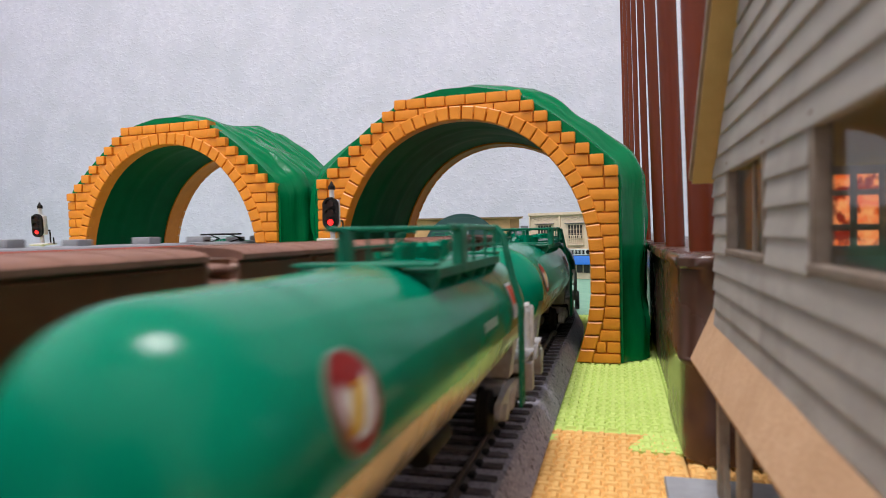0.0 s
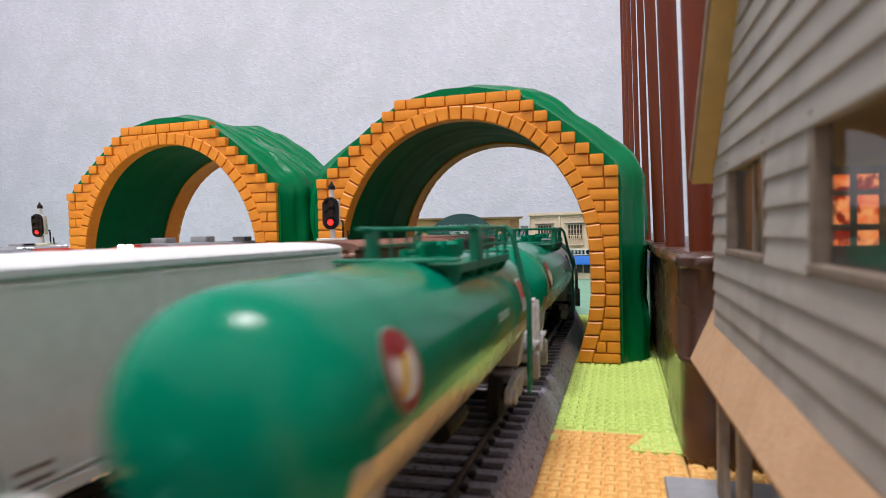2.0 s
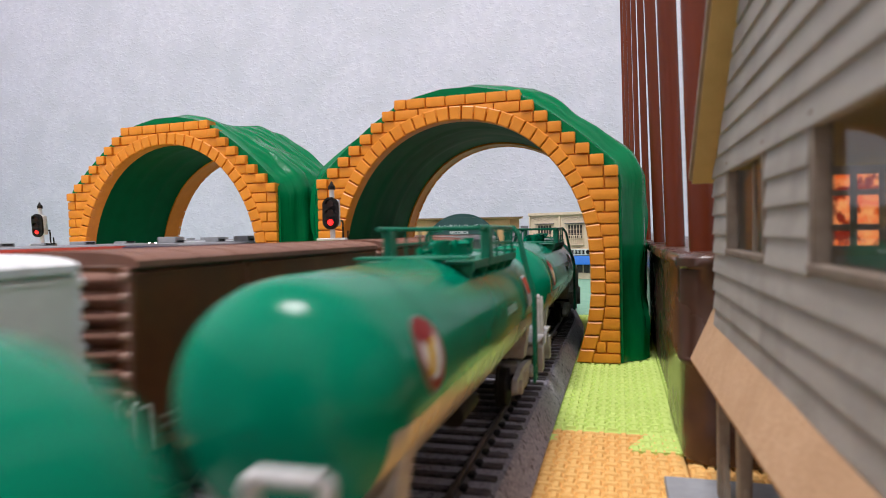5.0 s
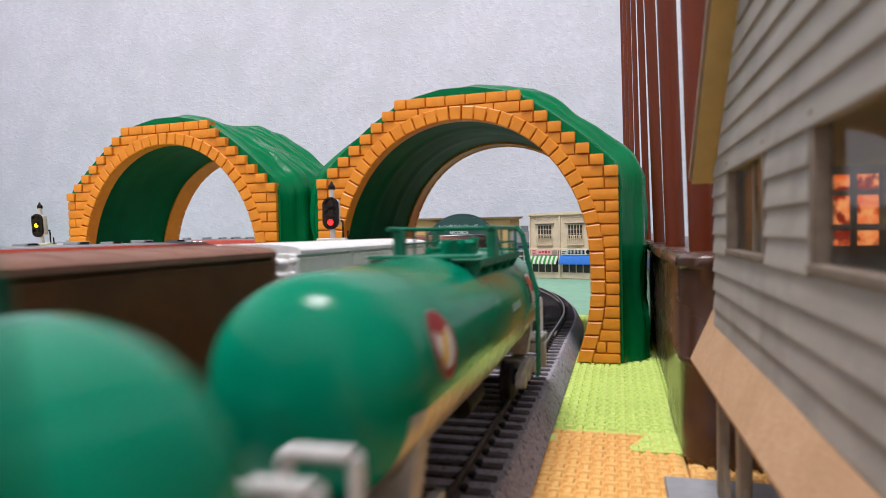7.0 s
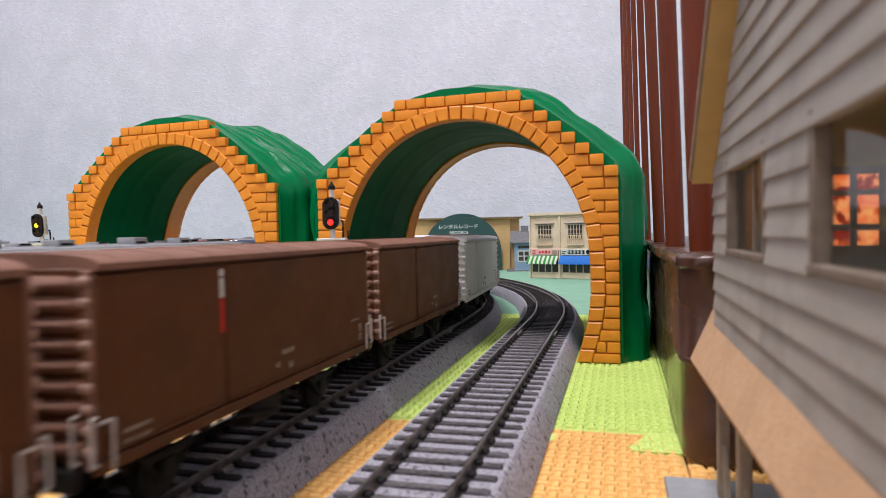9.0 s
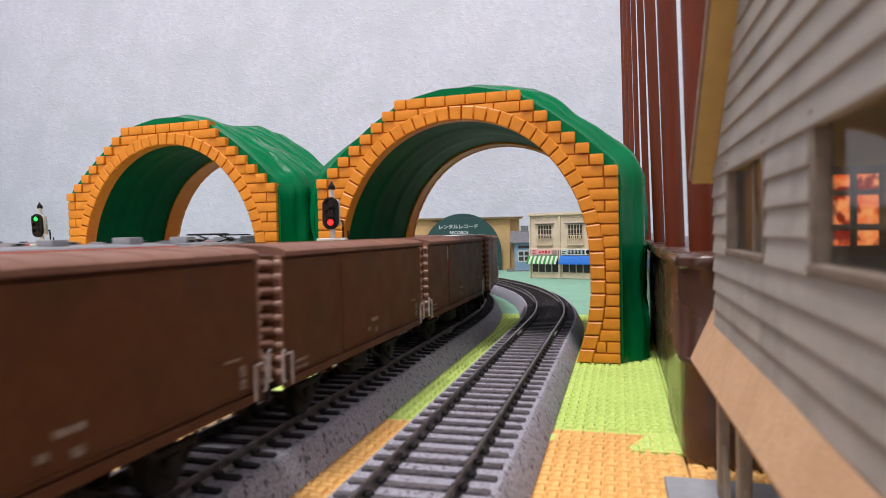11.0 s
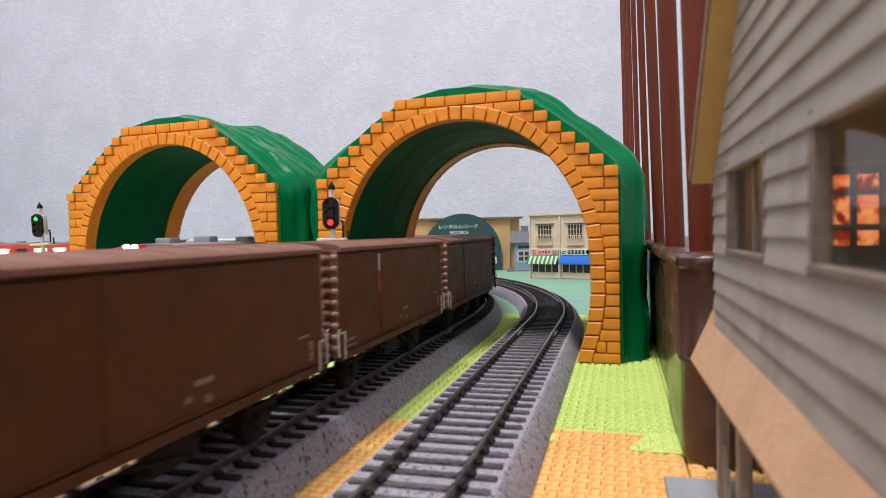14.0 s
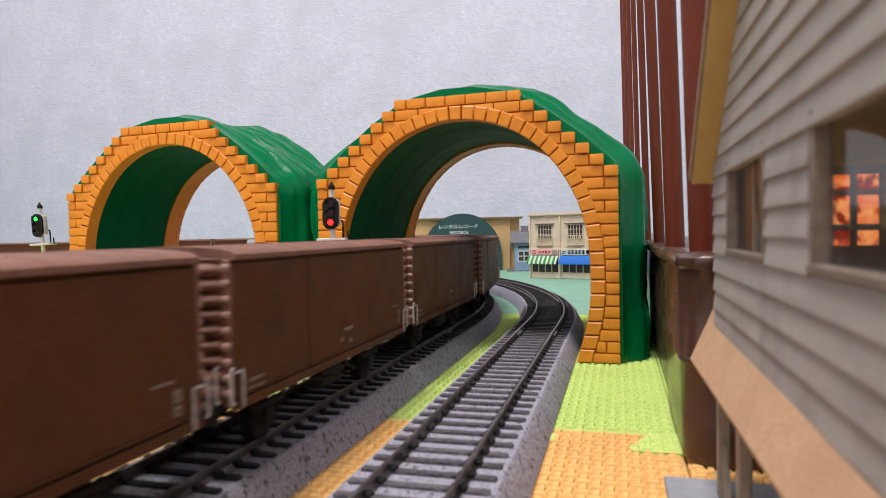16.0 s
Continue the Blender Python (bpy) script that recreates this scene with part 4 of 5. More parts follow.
def signal(m, label, lit):
    """A three-light colour signal on a post; returns the lamps by colour."""
    t = thing("railway_signal", label, "railway signal", m, "signals beside the tracks")
    bm = bm_new()
    tube(bm, (0, 0, 0), (0, 0, 82), 1.15, 12)
    part("post", bm, SIGNAL_WHITE, t, "white signal post")
    bm = bm_new()
    tube(bm, (0, 0, 81.5), (0, 0, 83.2), 1.6, 12)
    tube(bm, (0, 0, 83.2), (0, 0, 85.4), 1.3, 12, 0.2)
    part("finial", bm, BLACK, t, smooth=30)
    bm = bm_new()
    box(bm, -6.5, 6.5, -3.5, 4.5, 58.6, 59.8, 0.3)
    part("platform", bm, SIGNAL_WHITE, t)
    bm = bm_new()
    box(bm, -2.3, 3.6, -2.4, 1.4, 65, 77, 0.8, 2)
    part("housing", bm, SIGNAL_WHITE, t, "white lamp housing")
    bm = bm_new()
    outline = [(3.6 * math.cos(a), 74.4 + 3.6 * math.sin(a)) for a in [math.pi * k / 14 for k in range(15)]]
    outline += [(3.6 * math.cos(a), 67.2 + 3.6 * math.sin(a)) for a in [math.pi + math.pi * k / 14 for k in range(15)]]
    prism(bm, outline, "y", -3.6, -2.3)
    plate = part("backplate", bm, BLACK, t, "black oval signal face", smooth=30)
    lamps = {}
    for colour, z, mat in (("green", 75.0, GREEN_LIT), ("yellow", 70.9, YELLOW_LIT), ("red", 66.8, RED_LIT)):
        bm = bm_new()
        tube(bm, (0, -3.8, z), (0, -3.55, z), 1.55, 18)
        part("lens", bm, LENS_DARK, plate, "dark unlit lens")
        bm = bm_new()
        rings = []
        for k in range(9):
            a = math.pi * k / 8
            rings.append([((1.8 + e) * math.cos(a), y, z + (1.8 + e) * math.sin(a)) for e, y in ((0, -3.5), (0.25, -3.5), (0.25, -6.0 + 0.8 * math.cos(a) ** 2), (0, -6.0 + 0.8 * math.cos(a) ** 2))])
        loft(bm, rings)
        part("hood", bm, BLACK, plate, smooth=30)
        if colour in lit:
            bm = bm_new()
            bmesh.ops.create_uvsphere(bm, u_segments=16, v_segments=10, radius=1.32, matrix=Matrix.Translation((0, 0, 0)) @ Matrix.Diagonal((1, 0.45, 1, 1)))
            lamps[colour] = (part("lamp", bm, mat, t, "glowing " + colour + " lamp"), z)
            lamps[colour][0].matrix_basis = mmpose(0, -3.9, z)
    bm = bm_new()
    poly_tube(bm, [(4.4, 1.5, 59), (4.4, 1.5, 67.5), (2, 1.5, 67.5)], 0.45, 6)
    poly_tube(bm, [(6.6, 1.5, 59), (6.6, 1.5, 63)], 0.4, 6)
    part("ladder_rail", bm, BLACK, t)
    return lamps


signal(mmpose(-124, 264, 0, rz=12), "white-posted model signal with black face showing red", ("red",))
FAR_LAMPS = signal(mmpose(-343, 318, 0, ry=-3, rz=6), "leaning white-posted model signal with black oval face", ("red", "yellow", "green"))

# ---- model shops ----
CREAM = surface("cream_plaster", (0.74, 0.62, 0.45), (0.68, 0.56, 0.40), 4, 0.75, bump=0.2, stain=(0.61, 0.50, 0.36), stain_size=20)
TAN = surface("tan_plaster", (0.66, 0.44, 0.20), (0.61, 0.40, 0.175), 5, 0.75, bump=0.2, stain=(0.57, 0.37, 0.165), stain_size=25)
DARK_TEAL = surface("dark_teal_panel", (0.030, 0.085, 0.080), (0.026, 0.075, 0.07), 6, 0.55, bump=0.1)
TEXT_WHITE = surface("white_lettering", (0.78, 0.82, 0.80), size=2, rough=0.5)
GREY_ROOF = surface("grey_roof_tiles", (0.20, 0.20, 0.21), (0.15, 0.15, 0.16), 3, 0.7, bump=0.3)
PALE_BLUE = surface("pale_blue_boards", (0.27, 0.40, 0.55), (0.23, 0.35, 0.49), 3, 0.65, bump=0.2)
WHITE_TRIM = surface("white_trim", (0.75, 0.75, 0.72), size=2, rough=0.5)
SHOP_DARK = surface("shop_interior_dark", (0.035, 0.035, 0.035), (0.07, 0.06, 0.05), 5, 0.4)
PINK = surface("pink_sign", (0.80, 0.47, 0.47), size=2, rough=0.5)
PALE_SIGN = surface("pale_sign", (0.66, 0.72, 0.66), size=2, rough=0.5)
AWN_GREEN = surface("awning_green", (0.05, 0.30, 0.06), size=2, rough=0.6)
AWN_WHITE = surface("awning_white", (0.70, 0.74, 0.62), size=2, rough=0.6)
AWN_BLUE = surface("awning_blue", (0.02, 0.17, 0.60), (0.018, 0.15, 0.54), 3, 0.5, bump=0.1)


def shop_row():
    """Two joined two-storey shops; the front faces local -y, the origin is the front's left foot."""
    t = thing("shop_building", "cream two-storey model shop row with blue and striped awnings", "shop", mmpose(-113.5, 836, 0, rz=-19.5))
    W, D, H = 86.0, 45.0, 84.5
    bm = bm_new()
    box(bm, 0, W, 3, D, 0, H - 1, 0.3)
    wall = part("wall", bm, CREAM, t)
    bm = bm_new()
    for x in (0, W / 2 - 0.9, W - 1.8):
        box(bm, x, x + 1.8, 0.8, 3.2, 0, H - 3, 0.2)
    box(bm, -0.8, W + 0.8, 0, 4, H - 3.5, H, 0.3)
    box(bm, -0.5, W + 0.5, 0.6, 3.4, 36.5, 38.5, 0.2)
    part("pilaster", bm, CREAM, wall)
    bm = bm_new()
    for s in (0, 1):
        for k in range(9):
            x = 3.5 + s * 42.5 + k * 4.2
            box(bm, x, x + 3.3, 2.2, 3.2, H - 9.5 + 1.8 * (k % 2), H - 7.6 + 1.8 * (k % 2), 0.15)
    part("frieze", bm, CREAM, wall)
    for s in (0, 1):
        x = 12 + s * 42.0
        bm = bm_new()
        box(bm, x, x + 20, 2.7, 3.3, 51, 69, 0.1)
        win = part("window", bm, SHOP_DARK, wall)
        bm = bm_new()
        for k in range(6):
            box(bm, x + k * 3.88, x + k * 3.88 + 0.6, 2.0, 2.8, 51, 69)
        for z in (51, 56.5, 62.5, 68.2):
            box(bm, x, x + 20, 1.9, 2.8, z, z + 0.6)
        part("window_frame", bm, CREAM, win)
        bm = bm_new()
        box(bm, x - 3, x + 23, -0.6, 3.2, 69.8, 70.8, 0.2)
        part("hood", bm, GREY_ROOF, win)
        bm = bm_new()
        box(bm, x - 1.5, x + 21.5, -0.8, -0.1, 54.6, 55.4)
        box(bm, x - 1.5, x + 21.5, -0.8, 3.1, 42.6, 43.6)
        rail = part("balcony", bm, CREAM, wall)
        for k in range(9):
            xx = x - 1.2 + k * 2.75
            bm = bm_new()
            box(bm, xx, xx + 0.7, -0.7, -0.1, 43.5, 55)
            part("baluster", bm, CREAM, rail)
        # sign board with plain bars for its writing
        bm = bm_new()
        box(bm, 3 + s * 42, 41 + s * 42, 0.4, 3.1, 30.5, 37.5, 0.2)
        sign = part("sign", bm, PALE_SIGN if s else PINK, wall, "pale sign board" if s else "pink sign board")
        bm = bm_new()
        if s:
            for k in range(5):
                for q in range(3):
                    box(bm, 54.5 + k * 4.7, 58.2 + k * 4.7, 0.2, 0.5, 32 + q * 1.6, 32.9 + q * 1.6)
                box(bm, 56.0 + k * 4.7, 56.9 + k * 4.7, 0.15, 0.5, 31.6, 36.4)
            box(bm, 46.5, 50.5, 0.2, 0.5, 32, 33)
            box(bm, 46.5, 52.0, 0.2, 0.5, 34.5, 35.3)
        else:
            for k in range(4):
                box(bm, 14 + k * 4.4, 17 + k * 4.4, 0.2, 0.5, 32.5 + 0.5 * (k % 2), 35 + 0.4 * (k % 3))
            for q in range(3):
                box(bm, 5, 10, 0.2, 0.5, 32 + q * 1.7, 32.8 + q * 1.7)
        part("sign_bars", bm, BLACK if s else RED, sign)
        bm = bm_new()
        if s:
            tube(bm, (81.5, 0.1, 34), (81.5, 0.5, 34), 2.7, 20)
        else:
            box(bm, 33, 39.5, 0.1, 0.5, 31.2, 36, 0.4)
        part("sign_emblem", bm, BLACK if s else TRIM_WOOD, sign)
        # shop front
        bm = bm_new()
        box(bm, 3 + s * 42.5, 41 + s * 42.5, 2.4, 3.2, 8, 24)
        front = part("shop_window", bm, SHOP_DARK, wall)
        bm = bm_new()
        for k in range(5):
            xx = 3 + s * 42.5 + k * 9.3
            box(bm, xx, xx + 1.1, 1.8, 2.6, 6, 24.5)
        box(bm, 3 + s * 42.5, 41.3 + s * 42.5, 1.7, 2.8, 0.5, 8.2, 0.2)
        part("mullion", bm, CREAM, front)
        # awning
        base = 1.0 + s * 43
        if s:
            bm = bm_new()
            prism(bm, [(1, 29.5), (-5.8, 21), (-5.8, 18.6), (-5.2, 18.6), (-5.2, 20.6), (1, 28.3)], "x", base, base + 42)
            part("awning", bm, AWN_BLUE, wall, "bright blue awning")
        else:
            for k in range(14):
                bm = bm_new()
                prism(bm, [(1, 29.5), (-5.8, 21), (-5.8, 18.6), (-5.2, 18.6), (-5.2, 20.6), (1, 28.3)], "x", base - 2 + k * 3, base + 1 + k * 3 - 0.03)
                part("awning_stripe", bm, AWN_GREEN if k % 2 == 0 else AWN_WHITE, wall)
    return t


def record_shop():
    t = thing("record_shop", "tan model record shop with a big dark teal arch sign", "shop", mmpose(-262, 978, 0, rz=15.4))
    bm = bm_new()
    box(bm, -105, 101, 12, 70, 0, 82, 0.4)
    wall = part("wall", bm, TAN, t)
    bm = bm_new()
    box(bm, 101, 117, 18, 70, 0, 82, 0.4)
    part("wing", bm, TAN, wall)
    bm = bm_new()
    box(bm, -108, 121, 6, 74, 82, 84.2, 0.3)
    part("cornice", bm, TAN, wall)
    bm = bm_new()
    box(bm, -108, 122, 4, 76, 84.2, 85.2, 0.2)
    part("roof", bm, TRIM_WOOD, t)
    bm = bm_new()
    R, C, SPRING = 62.0, 24.0, 29.5
    pts = [(C + R, 0), (C + R, SPRING)] + [(C + R * math.cos(a), SPRING + R * math.sin(a)) for a in [math.pi * k / 48 for k in range(1, 48)]] + [(C - R, SPRING), (C - R, 0)]
    prism(bm, pts, "y", 4, 11.5)
    arch = part("arch_sign", bm, DARK_TEAL, t, "dark teal arched sign front", smooth=30)
    words("lettering", "レンタルレコード", 8.0, TEXT_WHITE, arch, mmpose(18, 3.9, 70.5) @ pose(0, 0, 0, 90))
    words("lettering", "RECORDS", 6.8, TEXT_WHITE, arch, mmpose(19, 3.9, 61.0) @ pose(0, 0, 0, 90))
    bm = bm_new()
    box(bm, 63, 76, 3.2, 4.2, 23, 25.5)
    box(bm, 60, 64.5, 3.2, 4.2, 11, 21.5)
    box(bm, 67, 78, 3.2, 4.2, 11, 22)
    part("poster", bm, TEXT_WHITE, arch)
    bm = bm_new()
    tube(bm, (72.5, 2.8, 16.5), (72.5, 3.4, 16.5), 3.6, 16)
    part("poster_disc", bm, DARK_TEAL, arch)
    return t


def blue_house():
    t = thing("cottage", "small pale blue boarded model house with grey roof", "house", mmpose(-140, 985, 0, rz=8))
    bm = bm_new()
    box(bm, -16, 40, 0, 40, 0, 44, 0.3)
    wall = part("wall", bm, PALE_BLUE, t)
    for k in range(13):
        bm = bm_new()
        prism(bm, [(0.05, 1 + k * 3.3), (-0.7, 1 + k * 3.3), (0.05, 4.2 + k * 3.3)], "x", -16, 40)
        part("board", bm, PALE_BLUE, wall)
    bm = bm_new()
    prism(bm, [(-5, 43), (-5, 44.5), (20, 62), (45, 44.5), (45, 43)], "x", -22, 46)
    part("roof", bm, GREY_ROOF, t)
    bm = bm_new()
    box(bm, -10, 24, -0.9, 0.2, 16, 30, 0.1)
    win = part("window", bm, SHOP_DARK, wall)
    bm = bm_new()
    for x in (-11, -2, 6, 14, 23):
        box(bm, x, x + 1.4, -1.5, -0.6, 15, 31)
    for z in (14.5, 22.5, 30.3):
        box(bm, -11, 25, -1.5, -0.6, z, z + 1.3)
    part("window_frame", bm, WHITE_TRIM, win)
    bm = bm_new()
    box(bm, -10, 24, -0.9, 0.2, 35, 39)
    part("transom", bm, SHOP_DARK, win)
    bm = bm_new()
    box(bm, -6, 6, 18, 26, 56, 70, 0.3)
    part("chimney", bm, GREY_ROOF, t)
    bm = bm_new()
    box(bm, -28, 46, -8, 44, 0, 1.6, 0.2)
    part("base", bm, GREY_ROOF, t)


shop_row()
record_shop()
blue_house()


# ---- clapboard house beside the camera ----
# No lamp behind these panes: emission in their own colour stands in for backlight.
ORANGE_PANE = surface("orange_pane_painted_backlight", (1.0, 0.36, 0.12), (0.80, 0.12, 0.02), 2.4, 0.4, stain=(0.22, 0.012, 0.003), stain_size=2.6, stain_lo=0.50, stain_hi=0.60, emit="own", power=0.95)
GLASS = clear_glass("window_plastic")


def clapboard_house():
    t = thing("model_house", "grey clapboard model house with yellow eaves and tan awning", "house")
    X, Y0, Y1 = 21.0, -35.0, 154.0
    EAVE, SLOPE = 73.5, 0.86
    RIDGE = (Y0 + Y1) / 2
    openings = [(103.5, 134.5, 56.8, 73.2), (40.0, 78.0, 56.8, 73.2), (-20.0, 20.0, 56.8, 73.2)]

    def top(y):
        return EAVE + SLOPE * (min(Y1 - y, y - Y0))
    # core wall behind the boards: the gable, and panels round the openings
    bm = bm_new()
    prism(bm, [(Y0, 73.2), (Y1, 73.2), (Y1, EAVE), (RIDGE, top(RIDGE)), (Y0, EAVE)], "x", X + 0.7, X + 1.3)
    wall = part("wall", bm, SIDING, t)
    ys = sorted({Y0, Y1, *(v for o in openings for v in o[:2])})
    for a, b in zip(ys, ys[1:]):
        mid = (a + b) / 2
        bm = bm_new()
        box(bm, X + 0.7, X + 1.3, a, b, 28, 56.8 if any(o[0] < mid < o[1] for o in openings) else 73.2)
        part("wall_panel", bm, SIDING, wall)
    # lapped boards
    pitch = 4.12
    z = 30.62
    k = 0
    while z < top(RIDGE) - 2:
        lo, hi = Y0, Y1
        if z > EAVE - 1:
            cut = (z + pitch - EAVE) / SLOPE
            lo, hi = Y0 + cut, Y1 - cut
        spans = [(lo, hi)]
        for o in openings:
            if z + pitch > o[2] + 0.6 and z < o[3] - 1.6:
                nxt = []
                for a, b in spans:
                    if o[0] - 1.6 > a:
                        nxt.append((a, min(b, o[0] - 1.6)))
                    if o[1] + 1.6 < b:
                        nxt.append((max(a, o[1] + 1.6), b))
                spans = nxt
        for a, b in spans:
            if b - a < 1.5:
                continue
            bm = bm_new()
            z1 = z + pitch + 0.2
            prism(bm, [(X + 0.72, z), (X - 0.66, z), (X - 0.72, z + 0.12), (X - 0.72, z + 0.35), (X - 0.22, z1), (X + 0.72, z1)], "y", a + 0.04, b - 0.04)
            part("board", bm, SIDING, wall)
        z += pitch
        k += 1
    # window frames, mullions and panes
    for a, b, z0, z1 in openings:
        bm = bm_new()
        for ya, yb in ((a - 1.5, a + 0.3), (b - 0.3, b + 1.5)):
            box(bm, X - 0.6, X + 1.5, ya, yb, z0 - 0.8, z1 + 0.6, 0.15)
        box(bm, X - 0.9, X + 1.5, a - 1.5, b + 1.5, z0 - 1.1, z0, 0.15)
        box(bm, X - 0.4, X + 1.5, a, b, z1 - 0.4, z1 + 0.7, 0.15)
        frame_ob = part("window_frame", bm, WINDOW_WOOD, t)
        bm = bm_new()
        mid = (a + b) / 2 - 2.0
        box(bm, X + 0.8, X + 1.4, mid - 0.7, mid + 0.7, z0, z1)
        part("mullion", bm, WINDOW_WOOD, frame_ob)
        bm = bm_new()
        box(bm, X + 1.0, X + 1.1, a + 0.2, b - 0.2, z0 + 0.1, z1 - 0.1)
        pane = part("pane", bm, GLASS, frame_ob, smooth=0)
        pane.visible_shadow = False
    # far end wall with orange window (emission stands in for backlight), rear wall, floor
    bm = bm_new()
    XB = 100.0
    wx0, wx1, wz0, wz1 = 42.5, 62.0, 54.5, 73.5
    for a, b, z0, z1 in ((X + 0.8, wx0, 28, EAVE), (wx1, XB, 28, EAVE), (wx0, wx1, 28, wz0), (wx0, wx1, wz1, EAVE)):
        if z1 > z0 + 0.1:
            box(bm, a, b, Y1 - 1.8, Y1, z0, z1)
    box(bm, X + 2.4, XB, Y0, Y0 + 1.8, 28, EAVE)
    box(bm, XB - 2, XB, Y0 + 1.8, Y1 - 1.8, 28, EAVE)
    part("end_wall", bm, SIDING, t)
    pane_frame = bm_new()
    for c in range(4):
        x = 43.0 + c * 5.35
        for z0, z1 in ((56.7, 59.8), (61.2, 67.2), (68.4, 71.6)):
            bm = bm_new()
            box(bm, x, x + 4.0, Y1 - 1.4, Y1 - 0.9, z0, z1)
            part("pane", bm, ORANGE_PANE, t, "mottled orange window pane, made emissive to look backlit")
        box(pane_frame, x + 4.0, x + 5.35, Y1 - 1.7, Y1 - 0.4, wz0, wz1)
    for z0, z1 in ((wz0, 56.7), (59.8, 61.2), (67.2, 68.4), (71.6, wz1)):
        box(pane_frame, wx0, wx1, Y1 - 1.6, Y1 - 0.5, z0, z1)
    box(pane_frame, wx0, 43.0, Y1 - 1.7, Y1 - 0.4, wz0, wz1)
    part("window_frame", pane_frame, TRIM_WOOD, t)
    bm = bm_new()
    box(bm, X + 0.8, XB, Y0, Y1, 26.6, 28, 0.1)
    part("upper_floor", bm, TRIM_WOOD, t)
    # roof slopes with yellow undersides, overhanging the wall
    for sgn, ya in ((1, Y1), (-1, Y0)):
        y_e, z_e = ya + sgn * 3.2, EAVE - 3.2 * SLOPE + 0.4
        z_r = top(RIDGE) + 0.4
        bm = bm_new()
        prism(bm, [(y_e, z_e), (RIDGE, z_r), (RIDGE, z_r + 0.8), (y_e, z_e + 0.8)], "x", X - 4.5, XB + 4)
        part("soffit", bm, SOFFIT, t, "ochre-yellow roof underside")
        bm = bm_new()
        prism(bm, [(y_e + sgn * 0.3, z_e + 0.8), (RIDGE, z_r + 0.8), (RIDGE, z_r + 2.4), (y_e + sgn * 0.3, z_e + 2.4)], "x", X - 5.2, XB + 5)
        part("roof", bm, TRIM_WOOD, t)
    # sloping awning along the wall
    bm = bm_new()
    loft(bm, [[(X + 0.6, y, 42.3), (xo, y, zo), (xo + 0.5, y, zo - 1.3), (X + 0.6, y, 40.6)] for y, xo, zo in ((Y0, 18.6, 31.2), (60, 17.6, 31.0), (162.5, 16.2, 29.8))])
    part("awning", bm, AWNING_CARD, t, "plain tan sloping awning", smooth=20)
    # porch: posts, recessed wall, base plate
    for y in (150.5, 126.0, 86.0, 50.0, 10.0):
        bm = bm_new()
        box(bm, 20.4, 22.8, y - 1.5, y + 1.5, 1.6, 31, 0.3)
        post = part("porch_post", bm, TRIM_WOOD, t)
        bm = bm_new()
        prism(bm, [(y - 1.4, 1.6), (y - 6.5, 1.6), (y - 1.4, 14)], "x", 21.3, 22.3)
        part("brace", bm, TRIM_WOOD, post)
    bm = bm_new()
    box(bm, 36, 38, Y0 + 4, Y1 - 10, 1.6, 28)
    part("lower_wall", bm, SIDING, t)
    bm = bm_new()
    box(bm, 9.8, XB, Y0, 160.5, 0.1, 1.7, 0.3)
    part("base_plate", bm, BASE_GREY, t, "flat grey base plate")


clapboard_house()


# ---- brown slatted stand ----
def slat_stand():
    t = thing("slatted_stand", "tall brown tube stand on glossy dark brown feet", "stand")
    bm = bm_new()
    rows = []
    for z, e in ((0.3, 0.7), (2, 0.2), (12, 0.1), (26, 0.0), (26.3, -0.25), (27.2, -0.25), (27.5, 0.0), (44, -0.4), (50.5, -0.5), (51.2, -1.2), (53.4, -1.2), (54.2, -0.4)):
        x0, x1, y0, y1, r = 15.3 + e, 60.0 - e, 172.5 + e, 236.0 - e, 8.0
        ring = []
        for cx, cy, a0 in ((x1 - r, y1 - r, 0), (x0 + r, y1 - r, 90), (x0 + r, y0 + r, 180), (x1 - r, y0 + r, 270)):
            for q in range(7):
                a = radians(a0 + q * 15)
                ring.append((cx + r * math.cos(a), cy + r * math.sin(a), z))
        rows.append(ring)
    loft(bm, rows)
    part("foot", bm, BROWN_PLASTIC, t, "glossy dark brown moulded foot", smooth=50)
    bm = bm_new()
    box(bm, 17.0, 60, 238, 1180, 0.3, 50, 2.0, 3)
    box(bm, 14.5, 62, 238, 1180, 50, 53.5, 1.0, 2)
    part("base_rail", bm, BROWN_PLASTIC, t)
    for x, y, lean, r in ((24.3, 203.6, -0.024, 3.95), (22.8, 281.5, -0.0248, 3.9), (22.0, 375.9, -0.027, 3.0), (19.9, 472.6, -0.02, 2.35),
                          (17.4, 569.2, -0.015, 2.1), (15.3, 672.0, -0.013, 2.15), (13.1, 781.0, -0.012, 2.15), (11.0, 888.0, -0.011, 2.1)):
        bm = bm_new()
        tube(bm, (x, y, 50), (x + lean * 330, y, 380), r, 28)
        part("tube", bm, BROWN_TUBE, t, smooth=40)
    bm = bm_new()
    box(bm, 5, 26, 160, 900, 378, 392, 2)
    part("top_rail", bm, BROWN_TUBE, t)


slat_stand()


# ---- the trains and their motion ----
def placed_rows(track_name, s_of, times, base=11.15, wheel=33.0, turn=0.0):
    """Rows of a car whose middle runs at s_of(t); it lies on the chord of its two axles or bogies."""
    xc, r = TRACKS[track_name]
    rows = []
    for t in times:
        s = s_of(t)
        xa, ya, _ = path(xc, r, s + wheel)
        xb, yb, _ = path(xc, r, s - wheel)
        h = math.degrees(math.atan2(-(xa - xb), ya - yb))
        rows.append((t, mmpose((xa + xb) / 2, (ya + yb) / 2, base, rz=h + turn)))
    return rows


TIMES = [0.25 * k for k in range(65)]
BOX_SPEED, BOX_PITCH = 91.9, 122.1
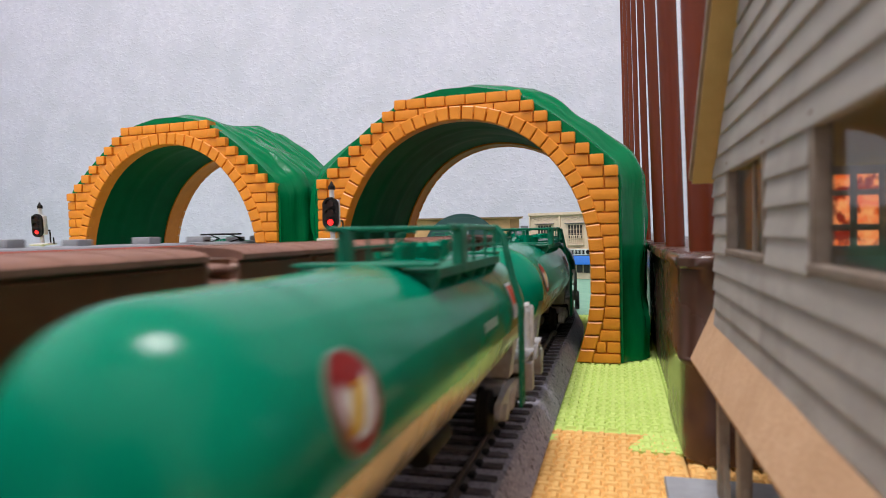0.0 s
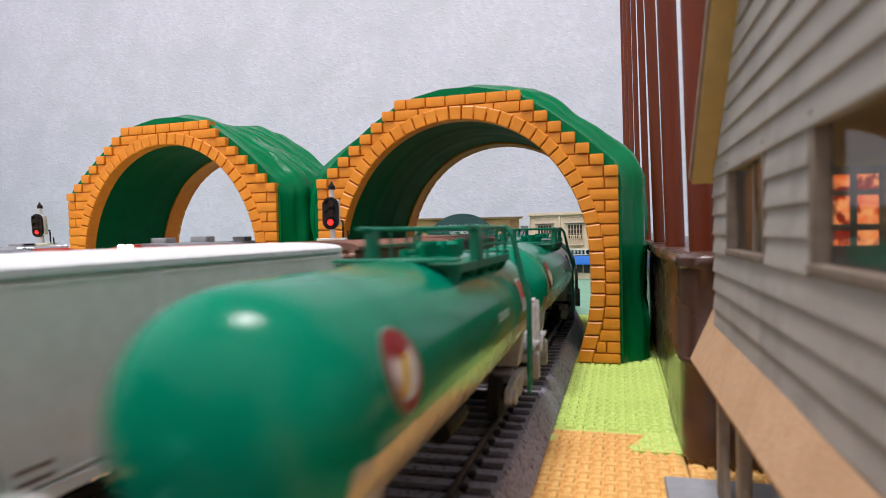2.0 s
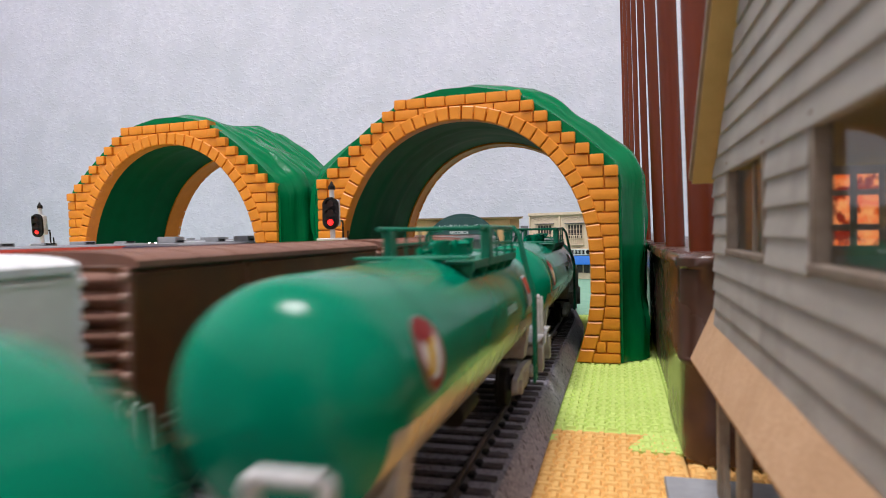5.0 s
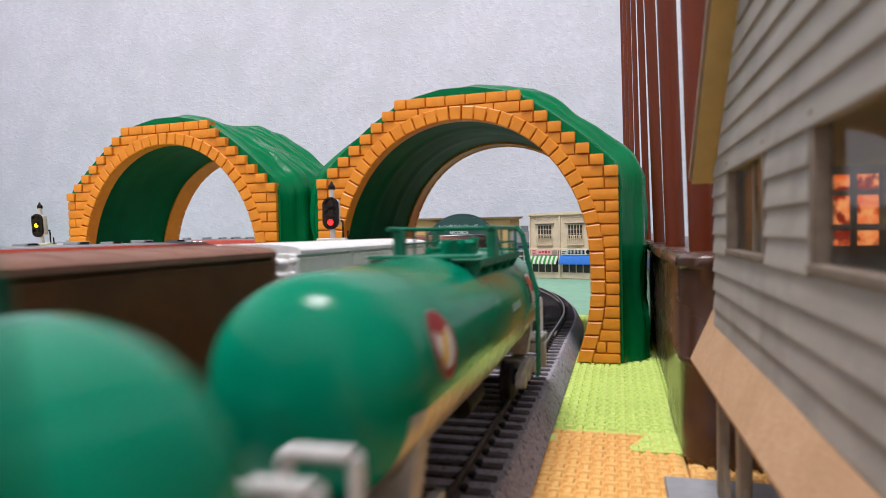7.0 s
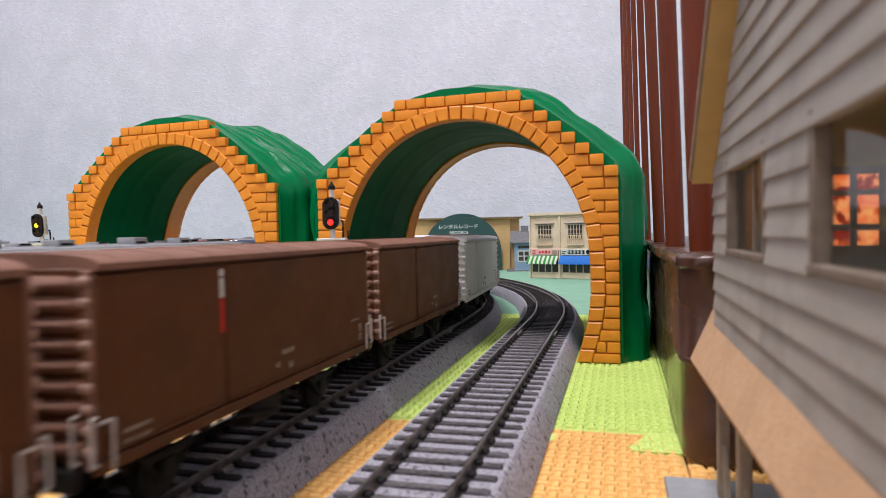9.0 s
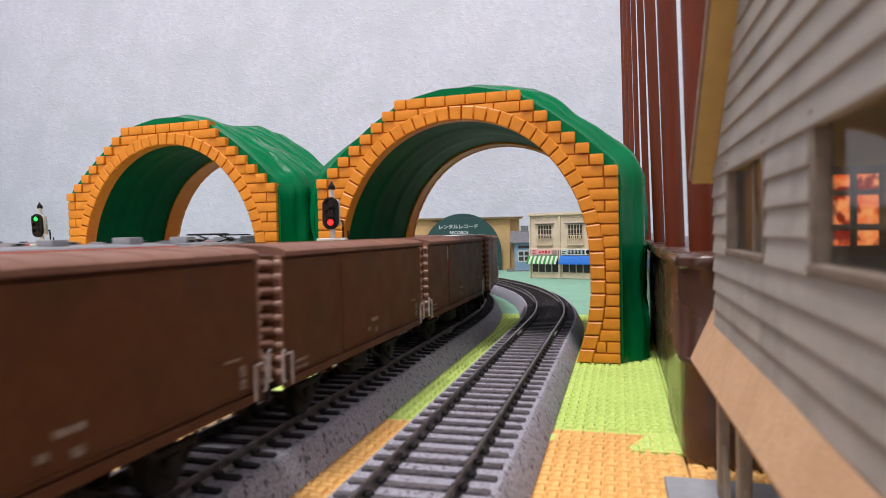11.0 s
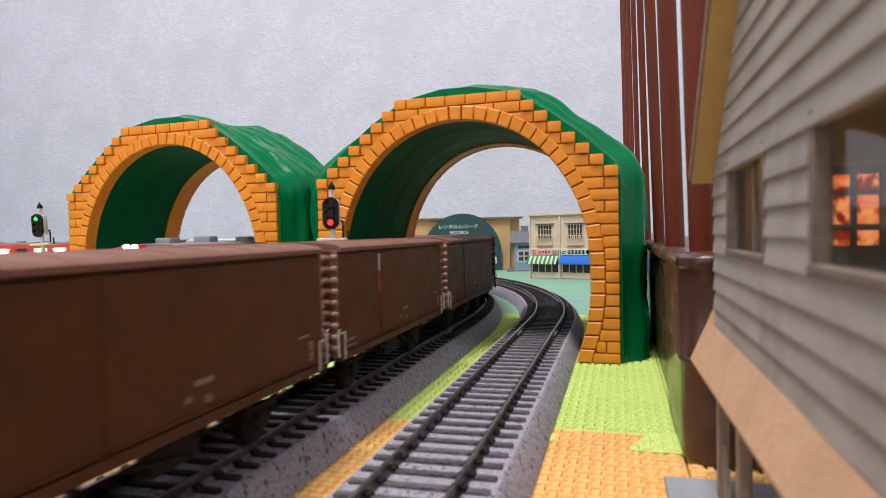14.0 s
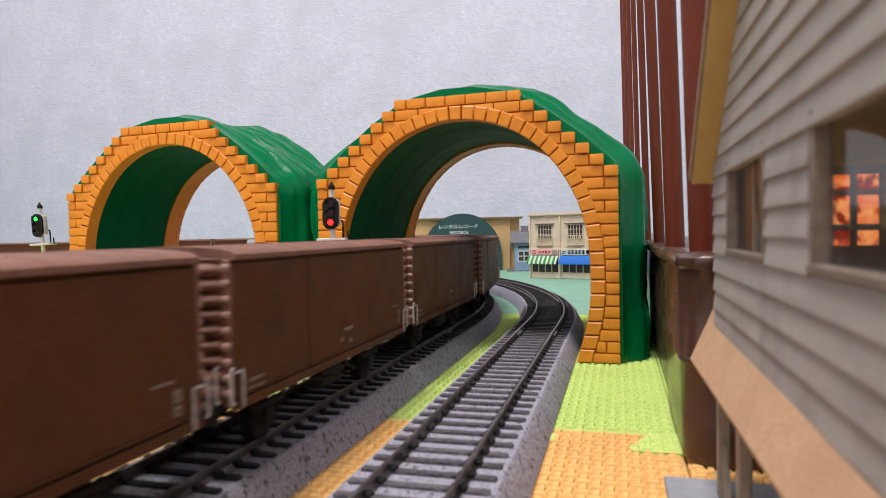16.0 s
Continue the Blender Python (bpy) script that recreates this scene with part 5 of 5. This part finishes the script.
BOX_GAP_AT_9 = 196.5        # a gap between two cars at nine seconds
TANK_PITCH, BADGE_AT_7 = 169.6, 92.8


# the engine runs slow in the middle of the clip and gains again towards the end
BOX_DRIFT = np.polyfit((0.0, 1.0, 2.0, 4.0, 7.0, 8.0, 9.0, 11.0, 12.5, 14.0, 16.0), (12.5, 13.5, 13.5, 11.5, 6.0, 3.0, 0.5, -4.0, -5.0, -3.0, 4.0), 4)


def box_s(n):
    """n counts back from the car that is just ahead of that gap."""
    return lambda t: BOX_GAP_AT_9 + BOX_PITCH * (0.5 - n) + BOX_SPEED * (t - 9.0) + float(np.polyval(BOX_DRIFT, t))


def tank_travel(t):
    return 166.1 * t - 8.55 * (1 - math.exp(-t / 0.9))


def tank_s(n):
    return lambda t: BADGE_AT_7 + 48.3 + TANK_PITCH * n - (tank_travel(t) - tank_travel(7.0))


brown = boxcar(BROWN, BROWN_TOPLIT, "brown steel boxcar with corrugated ends")
brown_tag = boxcar(BROWN, BROWN_TOPLIT, "brown steel boxcar with red and white door tag", stripe=True)
brown_slot = boxcar(BROWN, BROWN_TOPLIT, "brown steel boxcar with dark door slot", dark_slot=True)
ivory = boxcar(WHITE_CAR, WHITE_ROOF, "ivory-white steel boxcar with corrugated ends")
HOME = mmpose(-95, -900, 11.15)
BOXCARS = []
spare = {brown: 0, brown_tag: 0, brown_slot: 0, ivory: 0}
for n in range(-9, 8):
    kind = brown
    if n in (-1, -4):
        kind = ivory
    elif n == 0:
        kind = brown_slot
    elif n in (1, 4):
        kind = brown_tag
    if spare[kind] == 0:
        car = kind
    else:
        car = copy_thing(kind, HOME)
    spare[kind] += 1
    BOXCARS.append((car, n))
tanker = tank_car()
TANKERS = [(tanker if n == 0 else copy_thing(tanker, HOME), n) for n in range(-8, 1)]

rail_red = emu_car(EMU_RED, "red passenger car with lit tail lamps and grey roof units", cab=True)
rail_silver = emu_car(EMU_SILVER, "silver passenger car with grey roof units", pantograph=True)
rail_red_mid = emu_car(EMU_RED, "red passenger car with lit windows", pantograph=True, small=True)
rail_red_small = emu_car(EMU_RED, "red passenger car with lit head lamps", cab=True, small=True)
rail_blue = emu_car(EMU_BLUE, "dark blue passenger car with a lit lamp", cab=True)
rail_red_nose = rail_red_small
rail_red_end = copy_thing(rail_red_mid, HOME)
rail_late = copy_thing(rail_red, HOME)
rail_late_lead = copy_thing(rail_silver, HOME)


def motions():
    for car, n in BOXCARS:
        walk(car, placed_rows("left", box_s(n), TIMES))
    for car, n in TANKERS:
        walk(car, placed_rows("right", tank_s(n), TIMES, wheel=57.5))
    fast = [(rail_red, 104.0, 180.0), (rail_silver, 347.0, 0.0)]
    for car, off, turn in fast:
        walk(car, placed_rows("third", lambda t, off=off: 249 + off + 97 * (t - 2.0), TIMES, wheel=80, turn=turn))
    walk(rail_blue, placed_rows("third", lambda t: 300 - 122 + 97 * (t - 2.7) - 20, TIMES, wheel=80, turn=0))
    for car, off in ((rail_red_nose, -122.0), (rail_red_mid, -365.0), (rail_red_end, -608.0)):
        walk(car, placed_rows("fourth", lambda t, off=off: 391 + off + 22 * (t - 7.0) + 230 * max(0.0, t - 9.3), TIMES, wheel=80))
    late = [(0.0, -900.0), (9.0, -140.0), (11.3, 70.0), (13.0, 190.0), (14.0, 252.0), (16.0, 372.0)]
    for car, off, turn in ((rail_late, 104.0, 180.0), (rail_late_lead, 347.0, 0.0)):
        walk(car, placed_rows("third", lambda t, off=off: off + float(np.interp(t, [p[0] for p in late], [p[1] for p in late])), TIMES, wheel=80, turn=turn))
    shown = {"red": (-0.1, 5.2), "yellow": (5.2, 10.2), "green": (10.2, 17.0)}
    for colour, (lamp_ob, z) in FAR_LAMPS.items():
        a, b = shown[colour]
        rows = []
        for t in (0.0, 5.1, 5.3, 10.1, 10.3, 16.0):
            out = a <= t <= b
            rows.append((t, mmpose(0, -3.9 if out else -2.6, z)))
        walk(lamp_ob, rows)


motions()
